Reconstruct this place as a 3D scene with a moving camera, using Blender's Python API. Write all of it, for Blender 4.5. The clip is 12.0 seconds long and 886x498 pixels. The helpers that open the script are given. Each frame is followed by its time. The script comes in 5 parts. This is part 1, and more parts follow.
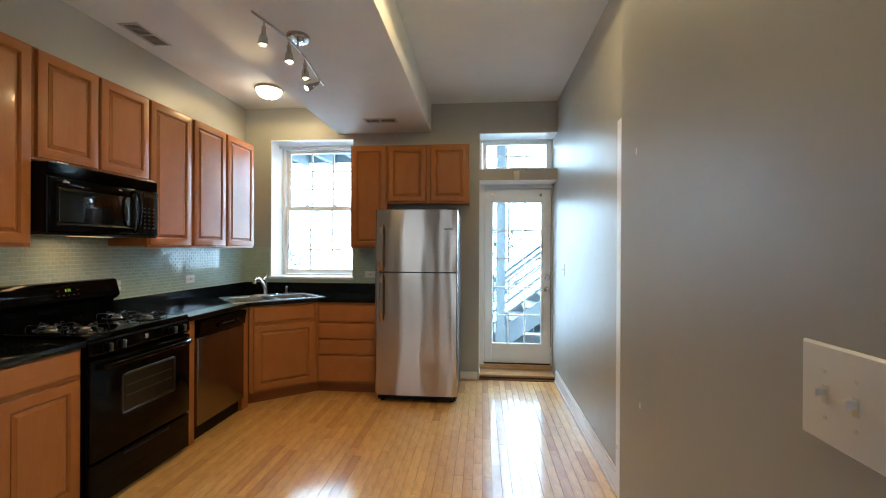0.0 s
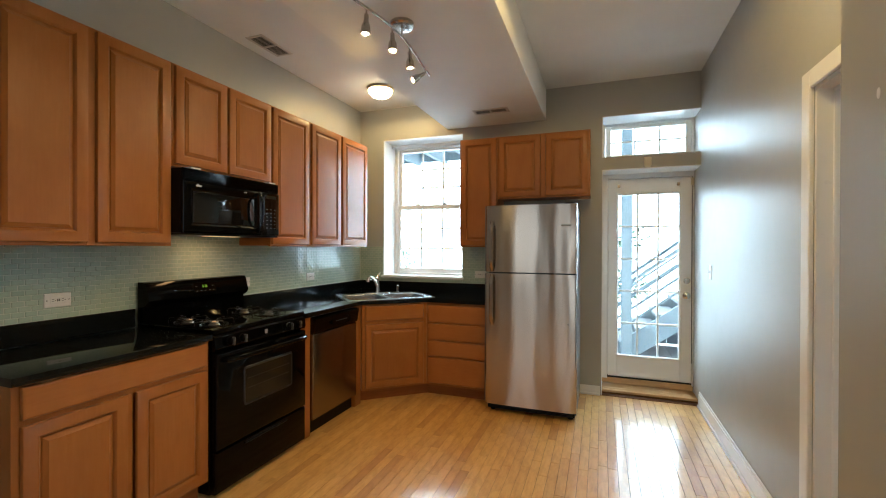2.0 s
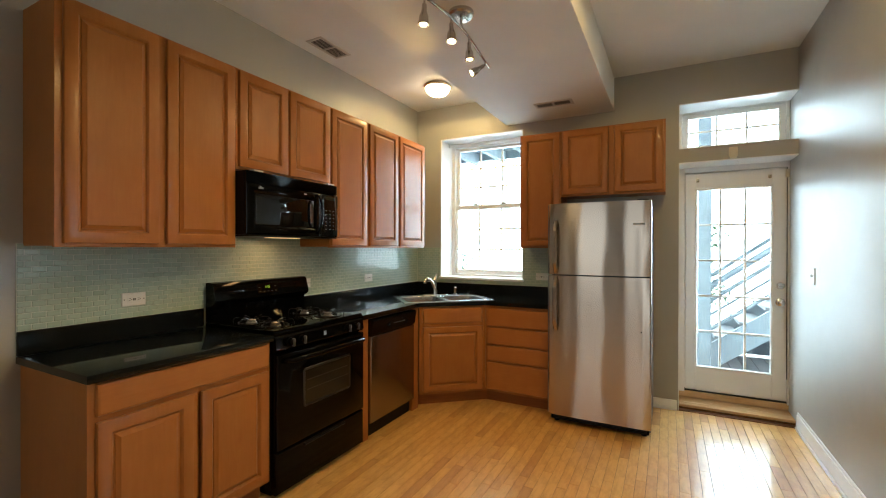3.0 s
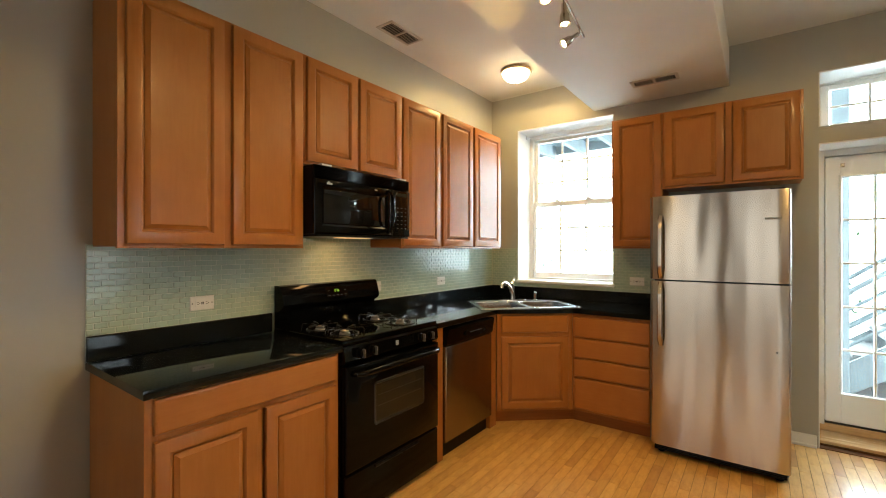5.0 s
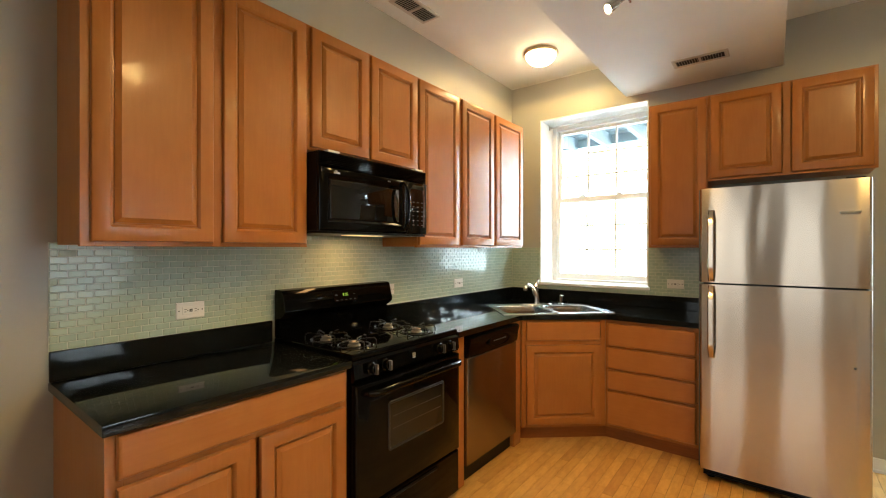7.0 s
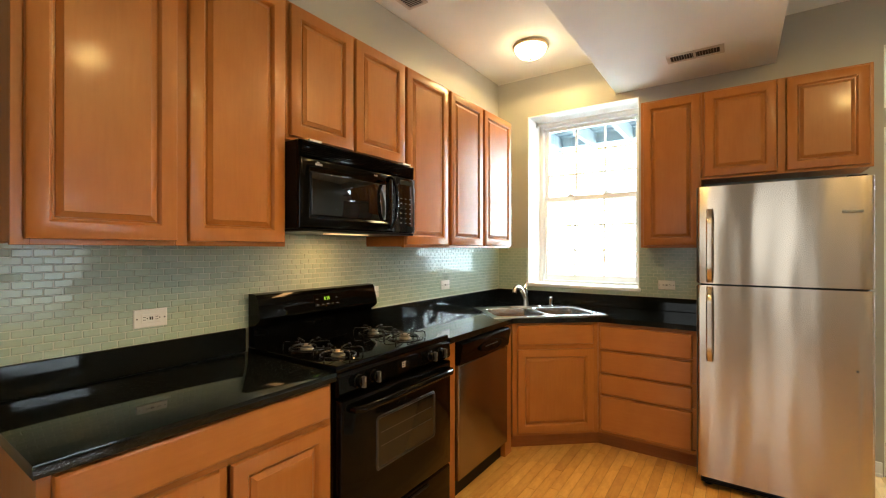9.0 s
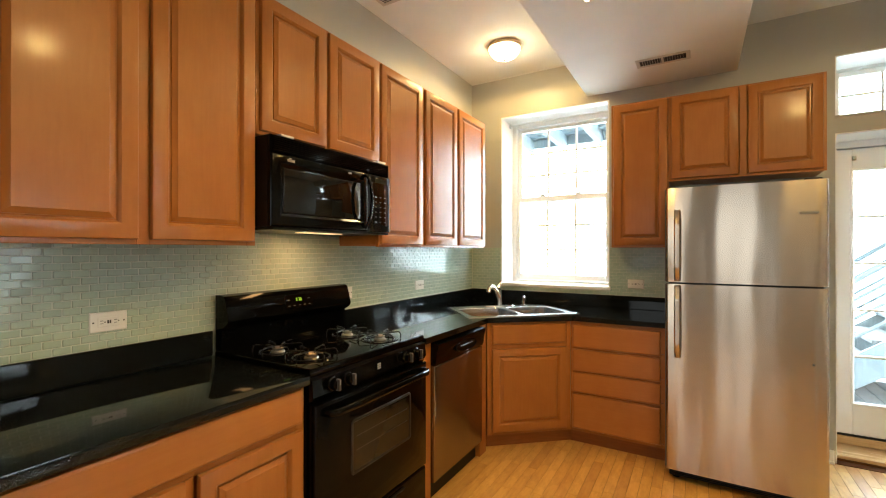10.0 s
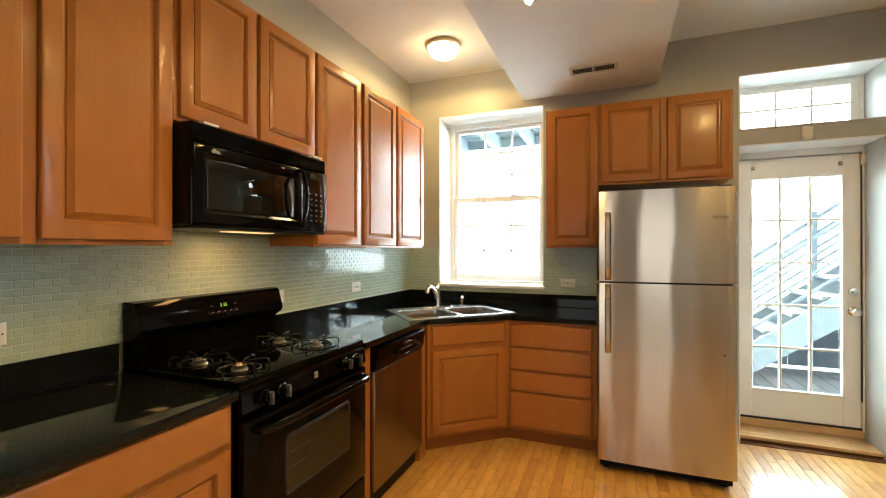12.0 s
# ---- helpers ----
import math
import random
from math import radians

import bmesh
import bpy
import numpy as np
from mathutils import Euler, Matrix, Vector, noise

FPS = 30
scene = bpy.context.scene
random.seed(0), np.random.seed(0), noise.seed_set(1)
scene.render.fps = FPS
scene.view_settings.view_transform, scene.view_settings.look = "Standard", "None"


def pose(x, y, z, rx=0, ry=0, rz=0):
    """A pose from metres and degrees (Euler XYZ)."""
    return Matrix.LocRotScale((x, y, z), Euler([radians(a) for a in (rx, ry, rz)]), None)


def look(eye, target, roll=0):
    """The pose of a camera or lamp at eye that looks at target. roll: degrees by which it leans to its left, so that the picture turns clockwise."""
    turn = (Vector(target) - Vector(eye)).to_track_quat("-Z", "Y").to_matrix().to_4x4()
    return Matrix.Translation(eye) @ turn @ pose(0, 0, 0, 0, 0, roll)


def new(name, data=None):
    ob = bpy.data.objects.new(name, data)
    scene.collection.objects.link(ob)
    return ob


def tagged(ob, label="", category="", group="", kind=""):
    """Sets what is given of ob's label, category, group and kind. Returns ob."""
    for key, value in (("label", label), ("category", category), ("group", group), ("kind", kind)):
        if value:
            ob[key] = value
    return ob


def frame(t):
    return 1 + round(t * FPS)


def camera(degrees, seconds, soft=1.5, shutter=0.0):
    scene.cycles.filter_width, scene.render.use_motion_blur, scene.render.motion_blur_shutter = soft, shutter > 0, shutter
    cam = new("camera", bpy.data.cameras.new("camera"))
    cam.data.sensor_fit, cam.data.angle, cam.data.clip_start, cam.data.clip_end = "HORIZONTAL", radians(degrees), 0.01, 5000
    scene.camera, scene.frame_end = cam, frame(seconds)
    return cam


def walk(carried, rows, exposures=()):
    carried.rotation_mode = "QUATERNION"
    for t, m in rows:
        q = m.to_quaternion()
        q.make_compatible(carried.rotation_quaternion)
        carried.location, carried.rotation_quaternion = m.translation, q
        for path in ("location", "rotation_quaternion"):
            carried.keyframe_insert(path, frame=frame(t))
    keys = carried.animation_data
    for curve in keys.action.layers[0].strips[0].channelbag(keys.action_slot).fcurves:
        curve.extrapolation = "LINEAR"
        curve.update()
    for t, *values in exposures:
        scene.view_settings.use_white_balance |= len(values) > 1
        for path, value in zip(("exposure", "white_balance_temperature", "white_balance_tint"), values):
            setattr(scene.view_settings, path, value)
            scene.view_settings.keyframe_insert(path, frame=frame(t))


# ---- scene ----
cam = camera(91.9, 12.0, soft=1.1)
PATH = [
    (0, (0.01, -0.014, 1.384), (-0.171, 1.978, 1.382), 0.3),
    (0.5, (0.01, 0.061, 1.383), (-0.271, 2.041, 1.379), 0.2),
    (1, (-0.001, 0.117, 1.382), (-0.409, 2.075, 1.378), 0.2),
    (1.5, (-0.009, 0.18, 1.379), (-0.568, 2.1, 1.374), 0.2),
    (2, (-0.027, 0.253, 1.38), (-0.719, 2.13, 1.372), 0.2),
    (2.5, (-0.061, 0.311, 1.379), (-0.869, 2.14, 1.376), 0.1),
    (3, (-0.101, 0.363, 1.381), (-1.03, 2.134, 1.376), 0.1),
    (5, (-0.35, 0.598, 1.378), (-1.538, 2.207, 1.378), 0.0),
    (5.5, (-0.412, 0.659, 1.38), (-1.619, 2.253, 1.378), -0.0),
    (6, (-0.477, 0.718, 1.38), (-1.697, 2.303, 1.38), -0.0),
    (6.5, (-0.543, 0.762, 1.381), (-1.764, 2.346, 1.382), -0.0),
    (7, (-0.591, 0.804, 1.374), (-1.812, 2.388, 1.373), 0.0),
    (9, (-0.747, 0.892, 1.369), (-1.88, 2.539, 1.372), -0.0),
    (9.5, (-0.765, 0.894, 1.363), (-1.848, 2.576, 1.367), -0.0),
    (10, (-0.778, 0.898, 1.364), (-1.799, 2.618, 1.369), -0.0),
    (10.5, (-0.793, 0.907, 1.364), (-1.741, 2.668, 1.37), -0.0),
    (11, (-0.808, 0.916, 1.366), (-1.686, 2.713, 1.37), -0.0),
    (11.5, (-0.832, 0.925, 1.362), (-1.64, 2.754, 1.367), 0.0),
    (12, (-0.845, 0.931, 1.366), (-1.585, 2.789, 1.372), -0.0),
]

walk(cam, [(t, look(eye, target, roll)) for t, eye, target, roll in PATH],
     exposures=[(0.0, 0.06, 5150, 5), (3.0, 0.17, 5950, 5), (5.5, 0.52, 6350, 5), (7.0, 0.72, 6250, 5), (9.0, 0.80, 6250, 5), (12.0, 0.69, 6450, 5)])

# ---- daylight and lamps ----
world = bpy.data.worlds.new("world")
scene.world = world
world.use_nodes = True
wn = world.node_tree.nodes
sky = wn.new("ShaderNodeTexSky")
sky.sky_type, sky.sun_disc = "NISHITA", False
sky.sun_elevation, sky.sun_rotation = radians(38), radians(35)
wn["Background"].inputs["Strength"].default_value = 0.15
world.node_tree.links.new(sky.outputs[0], wn["Background"].inputs["Color"])

sun_data = bpy.data.lights.new("sun", "SUN")
sun_data.energy, sun_data.angle, sun_data.color = 5.0, radians(0.5), (1.0, 0.95, 0.87)
sun = new("sun", sun_data)
# from the yard side, high enough to stop at the porch roof
sun.matrix_world = look((6.0, 9.0, 9.0), (0.0, 6.0, 2.0))

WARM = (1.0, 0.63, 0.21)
OUTSIDE, FRONT, SIDE = 16.0, 1.20, 7.0      # emission of the added glow panels behind the porch, before the front room and beside the side room


def spot_lamp(name, eye, target, watts, degrees, color=WARM, radius=0.02, fade=0.6):
    d = bpy.data.lights.new(name, "SPOT")
    d.energy, d.color, d.spot_size, d.spot_blend, d.shadow_soft_size = watts, color, radians(degrees), fade, radius
    ob = new(name, d)
    ob.matrix_world = look(eye, target)
    return ob


# ---- measures of the place ----
WX, EX = -2.615, 0.785            # west and east wall faces
NY, SY = 4.53, -3.2               # north and south wall faces
CEIL, SOFFIT = 2.925, 2.625
JUT_X, JUT_Y = 0.46, 1.43         # the near partition and its end


# ---- materials ----
def nodes_of(name):
    m = bpy.data.materials.new(name)
    m.use_nodes = True
    t = m.node_tree
    return m, t.nodes, t.links, t.nodes["Principled BSDF"]


def coords(n, l, scale, which="Object"):
    tc, mp = n.new("ShaderNodeTexCoord"), n.new("ShaderNodeMapping")
    mp.inputs["Scale"].default_value = scale
    l.new(tc.outputs[which], mp.inputs["Vector"])
    return mp.outputs[0]


def noise_tex(n, l, vec, scale, detail=4.0, rough=0.55):
    t = n.new("ShaderNodeTexNoise")
    t.inputs["Scale"].default_value, t.inputs["Detail"].default_value, t.inputs["Roughness"].default_value = scale, detail, rough
    l.new(vec, t.inputs["Vector"])
    return t.outputs["Fac"]


def ramp(n, l, fac, stops):
    r = n.new("ShaderNodeValToRGB")
    while len(r.color_ramp.elements) < len(stops):
        r.color_ramp.elements.new(0.5)
    for e, (p, c) in zip(r.color_ramp.elements, stops):
        e.position, e.color = p, (*c, 1)
    l.new(fac, r.inputs[0])
    return r.outputs[0]


def blend(n, l, kind, fac, a, b):
    x = n.new("ShaderNodeMix")
    x.data_type, x.blend_type = "RGBA", kind
    for value, slot in ((fac, 0), (a, 6), (b, 7)):
        if hasattr(value, "links"):
            l.new(value, x.inputs[slot])
        elif slot == 0:
            x.inputs[0].default_value = value
        else:
            x.inputs[slot].default_value = (*value, 1)
    return x.outputs[2]


def bump(n, l, fac, strength, distance, bsdf):
    b = n.new("ShaderNodeBump")
    b.inputs["Strength"].default_value, b.inputs["Distance"].default_value = strength, distance
    l.new(fac, b.inputs["Height"])
    l.new(b.outputs[0], bsdf.inputs["Normal"])


def scaled(n, l, fac, low, high):
    m = n.new("ShaderNodeMapRange")
    m.inputs["To Min"].default_value, m.inputs["To Max"].default_value = low, high
    l.new(fac, m.inputs["Value"])
    return m.outputs[0]


def paint(name, color, rough=0.5, texture=0.06, spread=0.05, shine=0.5):
    """Rolled wall or trim paint: faint roller stipple and slow tone changes."""
    m, n, l, b = nodes_of(name)
    v = coords(n, l, (1, 1, 1))
    slow = noise_tex(n, l, v, 1.3, 3)
    c = ramp(n, l, slow, [(0.3, [k * (1 - spread) for k in color]), (0.7, [min(1, k * (1 + spread)) for k in color])])
    l.new(c, b.inputs["Base Color"])
    l.new(scaled(n, l, noise_tex(n, l, v, 9, 3), rough - 0.06, rough + 0.06), b.inputs["Roughness"])
    b.inputs["Specular IOR Level"].default_value = shine
    bump(n, l, noise_tex(n, l, v, 260, 2), texture, 0.002, b)
    return m


def stained_wood(name, stretch, dark, light, rough=0.33, coat=0.10):
    """Maple with a warm stain: long fine grain, slow blotches, one tone shift per piece."""
    m, n, l, b = nodes_of(name)
    info = n.new("ShaderNodeObjectInfo")
    v0 = coords(n, l, stretch)
    shift = n.new("ShaderNodeVectorMath")
    shift.operation = "ADD"
    l.new(v0, shift.inputs[0])
    l.new(scaled(n, l, info.outputs["Random"], 0, 40), shift.inputs[1])
    v = shift.outputs[0]
    grain = noise_tex(n, l, v, 10, 3, 0.5)
    blotch = noise_tex(n, l, coords(n, l, (1, 1, 0.6)), 7.0, 5, 0.6)
    c = ramp(n, l, grain, [(0.2, dark), (0.8, light)])
    c = blend(n, l, "MULTIPLY", 1.0, c, ramp(n, l, blotch, [(0.30, (0.91, 0.88, 0.85)), (0.70, (1.03, 1.03, 1.03))]))
    c = blend(n, l, "MULTIPLY", 1.0, c, ramp(n, l, info.outputs["Random"], [(0, (0.90, 0.88, 0.86)), (1, (1, 1, 1))]))
    l.new(c, b.inputs["Base Color"])
    l.new(scaled(n, l, noise_tex(n, l, v, 5, 3), rough - 0.05, rough + 0.08), b.inputs["Roughness"])
    b.inputs["Coat Weight"].default_value, b.inputs["Coat Roughness"].default_value = coat, 0.12
    b.inputs["Specular IOR Level"].default_value = 0.24
    bump(n, l, grain, 0.006, 0.001, b)
    return m


def metal(name, color, rough, stretch=(1, 1, 1), grain=0.06, brushed=0.0):
    m, n, l, b = nodes_of(name)
    v = coords(n, l, stretch)
    f = noise_tex(n, l, v, 30, 4)
    if brushed:
        b.inputs["Base Color"].default_value = (*color, 1)
    else:
        l.new(ramp(n, l, f, [(0.2, [k * 0.95 for k in color]), (0.8, color)]), b.inputs["Base Color"])
    slow = noise_tex(n, l, coords(n, l, (1, 1, 1)), 4, 3)
    l.new(scaled(n, l, slow, rough - grain, rough + grain), b.inputs["Roughness"])
    b.inputs["Metallic"].default_value = 1
    if brushed:
        t = n.new("ShaderNodeTangent")
        t.direction_type, t.axis = "RADIAL", "Z"
        l.new(t.outputs[0], b.inputs["Tangent"])
        b.inputs["Anisotropic"].default_value, b.inputs["Anisotropic Rotation"].default_value = brushed, 0.25
        bump(n, l, noise_tex(n, l, coords(n, l, (6.0, 6.0, 1.1)), 1.4, 0, 0.4), 0.30, 0.012, b)
    else:
        bump(n, l, f, 0.03, 0.0005, b)
    return m


def gloss(name, color, rough=0.12, coat=0.0, smudge=0.05, shine=0.5):
    """Enamel, plastic or glazed surface with faint smudges in its shine."""
    m, n, l, b = nodes_of(name)
    v = coords(n, l, (1, 1, 1))
    b.inputs["Base Color"].default_value = (*color, 1)
    l.new(scaled(n, l, noise_tex(n, l, v, 14, 4), max(0.02, rough - smudge), rough + smudge), b.inputs["Roughness"])
    b.inputs["Coat Weight"].default_value = coat
    b.inputs["Specular IOR Level"].default_value = shine
    return m


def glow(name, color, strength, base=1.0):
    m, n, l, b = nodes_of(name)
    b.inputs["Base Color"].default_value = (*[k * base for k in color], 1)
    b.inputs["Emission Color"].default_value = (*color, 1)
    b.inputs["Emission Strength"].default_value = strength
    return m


def clear_glass(name, tint=(1, 1, 1), rough=0.0):
    m, n, l, b = nodes_of(name)
    b.inputs["Base Color"].default_value = (*tint, 1)
    b.inputs["Roughness"].default_value = rough
    b.inputs["Transmission Weight"].default_value = 1
    b.inputs["IOR"].default_value = 1.45
    return m


def floor_wood(name):
    """Clear-coated maple strips: grain along y, each strip its own tone, a few dark streaks."""
    m, n, l, b = nodes_of(name)
    info, geo = n.new("ShaderNodeObjectInfo"), n.new("ShaderNodeNewGeometry")
    tone = n.new("ShaderNodeMath")
    tone.operation = "ADD"
    l.new(info.outputs["Random"], tone.inputs[0])
    l.new(geo.outputs["Random Per Island"], tone.inputs[1])
    wrap = n.new("ShaderNodeMath")
    wrap.operation = "FRACT"
    l.new(tone.outputs[0], wrap.inputs[0])
    shift = n.new("ShaderNodeVectorMath")
    shift.operation = "ADD"
    l.new(coords(n, l, (9, 0.9, 9)), shift.inputs[0])
    l.new(scaled(n, l, wrap.outputs[0], 0, 60), shift.inputs[1])
    grain = noise_tex(n, l, shift.outputs[0], 9, 6, 0.6)
    c = ramp(n, l, grain, [(0.15, (0.72, 0.385, 0.098)), (0.5, (0.82, 0.480, 0.140)), (0.85, (0.87, 0.540, 0.175))])
    c = blend(n, l, "MULTIPLY", 1.0, c, ramp(n, l, wrap.outputs[0], [(0, (0.68, 0.57, 0.46)), (0.15, (0.88, 0.81, 0.73)), (0.6, (0.98, 0.96, 0.94)), (1, (1.04, 1.06, 1.08))]))
    figure = noise_tex(n, l, coords(n, l, (3.0, 1.2, 1)), 6.0, 4, 0.65)
    c = blend(n, l, "MULTIPLY", 1.0, c, ramp(n, l, figure, [(0.28, (0.78, 0.70, 0.60)), (0.55, (1.0, 1.0, 1.0))]))
    l.new(c, b.inputs["Base Color"])
    worn = noise_tex(n, l, coords(n, l, (1, 1, 1)), 3.0, 5)
    l.new(scaled(n, l, worn, 0.32, 0.50), b.inputs["Roughness"])
    b.inputs["Specular IOR Level"].default_value = 0.8
    b.inputs["Coat Weight"].default_value, b.inputs["Coat Roughness"].default_value = 1.0, 0.13
    bump(n, l, noise_tex(n, l, coords(n, l, (14, 2.0, 1)), 2.2, 3), 0.10, 0.004, b)
    return m


def granite(name):
    m, n, l, b = nodes_of(name)
    v = coords(n, l, (1, 1, 1))
    fine = noise_tex(n, l, v, 420, 2, 0.7)
    vor = n.new("ShaderNodeTexVoronoi")
    vor.inputs["Scale"].default_value = 160
    l.new(v, vor.inputs["Vector"])
    c = ramp(n, l, fine, [(0.45, (0.004, 0.0045, 0.005)), (0.66, (0.008, 0.010, 0.010)), (0.80, (0.035, 0.04, 0.036))])
    c = blend(n, l, "ADD", 0.25, c, ramp(n, l, vor.outputs["Distance"], [(0.0, (0.03, 0.034, 0.03)), (0.12, (0, 0, 0))]))
    l.new(c, b.inputs["Base Color"])
    l.new(scaled(n, l, noise_tex(n, l, v, 6, 3), 0.035, 0.075), b.inputs["Roughness"])
    b.inputs["Specular IOR Level"].default_value = 0.25
    return m


def tile_glass(name):
    m, n, l, b = nodes_of(name)
    info, geo = n.new("ShaderNodeObjectInfo"), n.new("ShaderNodeNewGeometry")
    tone = n.new("ShaderNodeMath")
    tone.operation = "ADD"
    l.new(info.outputs["Random"], tone.inputs[0])
    l.new(geo.outputs["Random Per Island"], tone.inputs[1])
    wrap = n.new("ShaderNodeMath")
    wrap.operation = "FRACT"
    l.new(tone.outputs[0], wrap.inputs[0])
    l.new(ramp(n, l, wrap.outputs[0], [(0, (0.355, 0.445, 0.37)), (0.5, (0.385, 0.475, 0.395)), (1, (0.41, 0.50, 0.415))]), b.inputs["Base Color"])
    b.inputs["Roughness"].default_value = 0.13
    b.inputs["Specular IOR Level"].default_value = 0.28
    bump(n, l, noise_tex(n, l, coords(n, l, (1, 1, 1)), 45, 2), 0.12, 0.002, b)
    return m


WALL = paint("greige_wall_paint", (0.405, 0.400, 0.368), 0.38, shine=0.36)
CEILING = paint("white_ceiling_paint", (0.80, 0.80, 0.765), 0.7)
TRIM = paint("white_trim_paint", (0.84, 0.84, 0.83), 0.3, 0.03, 0.02)
VINYL = paint("white_vinyl_bar", (0.86, 0.86, 0.85), 0.35, 0.02, 0.01)
vin = VINYL.node_tree.nodes["Principled BSDF"]
vin.inputs["Subsurface Weight"].default_value, vin.inputs["Subsurface Scale"].default_value = 0.08, 0.008
vin.inputs["Subsurface Radius"].default_value = (1.0, 1.0, 1.0)
MAPLE_V = stained_wood("maple_upright_grain", (9, 9, 0.8), (0.378, 0.145, 0.033), (0.415, 0.165, 0.042))
MAPLE_H = stained_wood("maple_level_grain", (0.8, 9, 9), (0.378, 0.145, 0.033), (0.415, 0.165, 0.042))
TOE = stained_wood("maple_toe_board", (0.8, 9, 9), (0.27, 0.092, 0.022), (0.34, 0.122, 0.034), 0.45, 0.0)
FLOOR = floor_wood("maple_floor_strip")
JOINT = gloss("dark_floor_joint", (0.16, 0.08, 0.025), 0.6)
OAK = stained_wood("oak_threshold", (0.8, 8, 8), (0.60, 0.38, 0.18), (0.76, 0.52, 0.27), 0.24)
OAK_DARK = stained_wood("dark_nosing", (0.8, 8, 8), (0.12, 0.05, 0.018), (0.20, 0.085, 0.03), 0.35)
# greyer than the black knob: the grip's lit face put into its colour
GRIP = gloss("lit_grey_knob_grip", (0.05, 0.05, 0.048), 0.3)
GRANITE = granite("black_granite")
TILE = tile_glass("pale_green_glass_tile")
GROUT = paint("pale_grout", (0.52, 0.56, 0.48), 0.7, 0.2)
STEEL = metal("brushed_steel", (0.485, 0.415, 0.345), 0.19, (1, 1, 1), 0.01, 0.9)
STEEL_DARK = metal("dark_brushed_steel", (0.27, 0.235, 0.205), 0.26, (1, 1, 1), 0.015, 0.6)
STEEL_SINK = metal("satin_sink_steel", (0.52, 0.56, 0.60), 0.24, (30, 3, 3))
CHROME = metal("polished_nickel", (0.72, 0.71, 0.69), 0.12)
ALUMINIUM = metal("dull_aluminium", (0.28, 0.25, 0.20), 0.40)
NICKEL = metal("brushed_nickel", (0.52, 0.50, 0.47), 0.25)
BLACK = gloss("black_enamel", (0.0015, 0.0015, 0.0015), 0.08, 0.0, 0.03, 0.13)
BLACK_SATIN = gloss("black_satin", (0.004, 0.004, 0.004), 0.32, 0.0, 0.05, 0.13)
BLACK_GLASS = gloss("black_glass", (0.003, 0.003, 0.003), 0.04, 0.0, 0.01, 0.55)
OVEN_GLASS = gloss("smoked_oven_glass", (0.021, 0.018, 0.012), 0.06, 0.0, 0.02, 0.3)
OVEN_TRIM = gloss("grey_oven_trim", (0.006, 0.006, 0.005), 0.3)
OVEN_RACK = gloss("dim_oven_rack", (0.022, 0.018, 0.014), 0.3)
IRON = gloss("cast_iron", (0.004, 0.004, 0.004), 0.28, 0.0, 0.05, 0.25)
FRIDGE_SIDE = gloss("grey_fridge_side", (0.10, 0.10, 0.10), 0.42)
PLASTIC = gloss("white_plastic", (0.74, 0.73, 0.70), 0.32)
CREAM = gloss("cream_plastic", (0.68, 0.62, 0.48), 0.38)
DARK = gloss("dark_slot", (0.015, 0.014, 0.013), 0.6)
VENT = paint("tan_vent_enamel", (0.58, 0.54, 0.47), 0.45, 0.02)
PANE = clear_glass("window_glass")
FROST = glow("lit_frosted_bowl", (1.0, 0.74, 0.40), 20.0)
BULB = glow("lit_halogen_bulb", (1.0, 0.74, 0.40), 160.0)
HOOD_LENS = glow("lit_hood_lens", (1.0, 0.66, 0.28), 0.8)
DIGITS = glow("green_clock_digits", (0.40, 0.9, 0.06), 0.05)
LEGEND = gloss("grey_legend", (0.05, 0.05, 0.05), 0.4)
BADGE = gloss("silver_badge", (0.24, 0.24, 0.24), 0.3)
DECK = stained_wood("weathered_deck", (0.6, 7, 7), (0.16, 0.17, 0.18), (0.26, 0.27, 0.28), 0.7, 0.0)
PORCH = stained_wood("grey_porch_paint", (7, 7, 0.7), (0.22, 0.275, 0.31), (0.30, 0.355, 0.39), 0.6, 0.0)
# self-lit sheet that stands in for the bright sky outdoors
FAR = glow("sky_glow_panel", (0.80, 0.95, 1.0), OUTSIDE, 0.02)
# made-up fill glow from behind the camera
FAR_FRONT = glow("front_fill_glow", (1.0, 0.97, 0.92), FRONT, 0.02)
# self-lit sheet in place of daylight at the side room window
FAR_SIDE = glow("side_glow_panel", (0.86, 0.95, 1.0), SIDE, 0.02)
LEAVES = gloss("pale_foliage", (0.10, 0.16, 0.08), 0.6)
SKIRT = stained_wood("dark_blue_grey_boards", (7, 7, 0.7), (0.035, 0.05, 0.065), (0.055, 0.07, 0.085), 0.6, 0.0)
GROUND = paint("yard_ground", (0.30, 0.30, 0.28), 0.9)


# ---- mesh helpers ----
def box(bm, a, b, bevel=0.0, seg=1):
    """A box between two corners, its edges rounded by bevel."""
    lo, hi = [min(p, q) for p, q in zip(a, b)], [max(p, q) for p, q in zip(a, b)]
    m = Matrix.LocRotScale([(p + q) / 2 for p, q in zip(lo, hi)], None, [q - p for p, q in zip(lo, hi)])
    vs = bmesh.ops.create_cube(bm, size=1, matrix=m)["verts"]
    if bevel:
        es = list({e for v in vs for e in v.link_edges})
        bmesh.ops.bevel(bm, geom=es, offset=bevel, segments=seg, affect="EDGES", profile=0.6, clamp_overlap=True)
    return bm


def boxes(*pairs, bevel=0.0, seg=1):
    bm = bmesh.new()
    for a, b in pairs:
        box(bm, a, b, bevel, seg)
    return bm


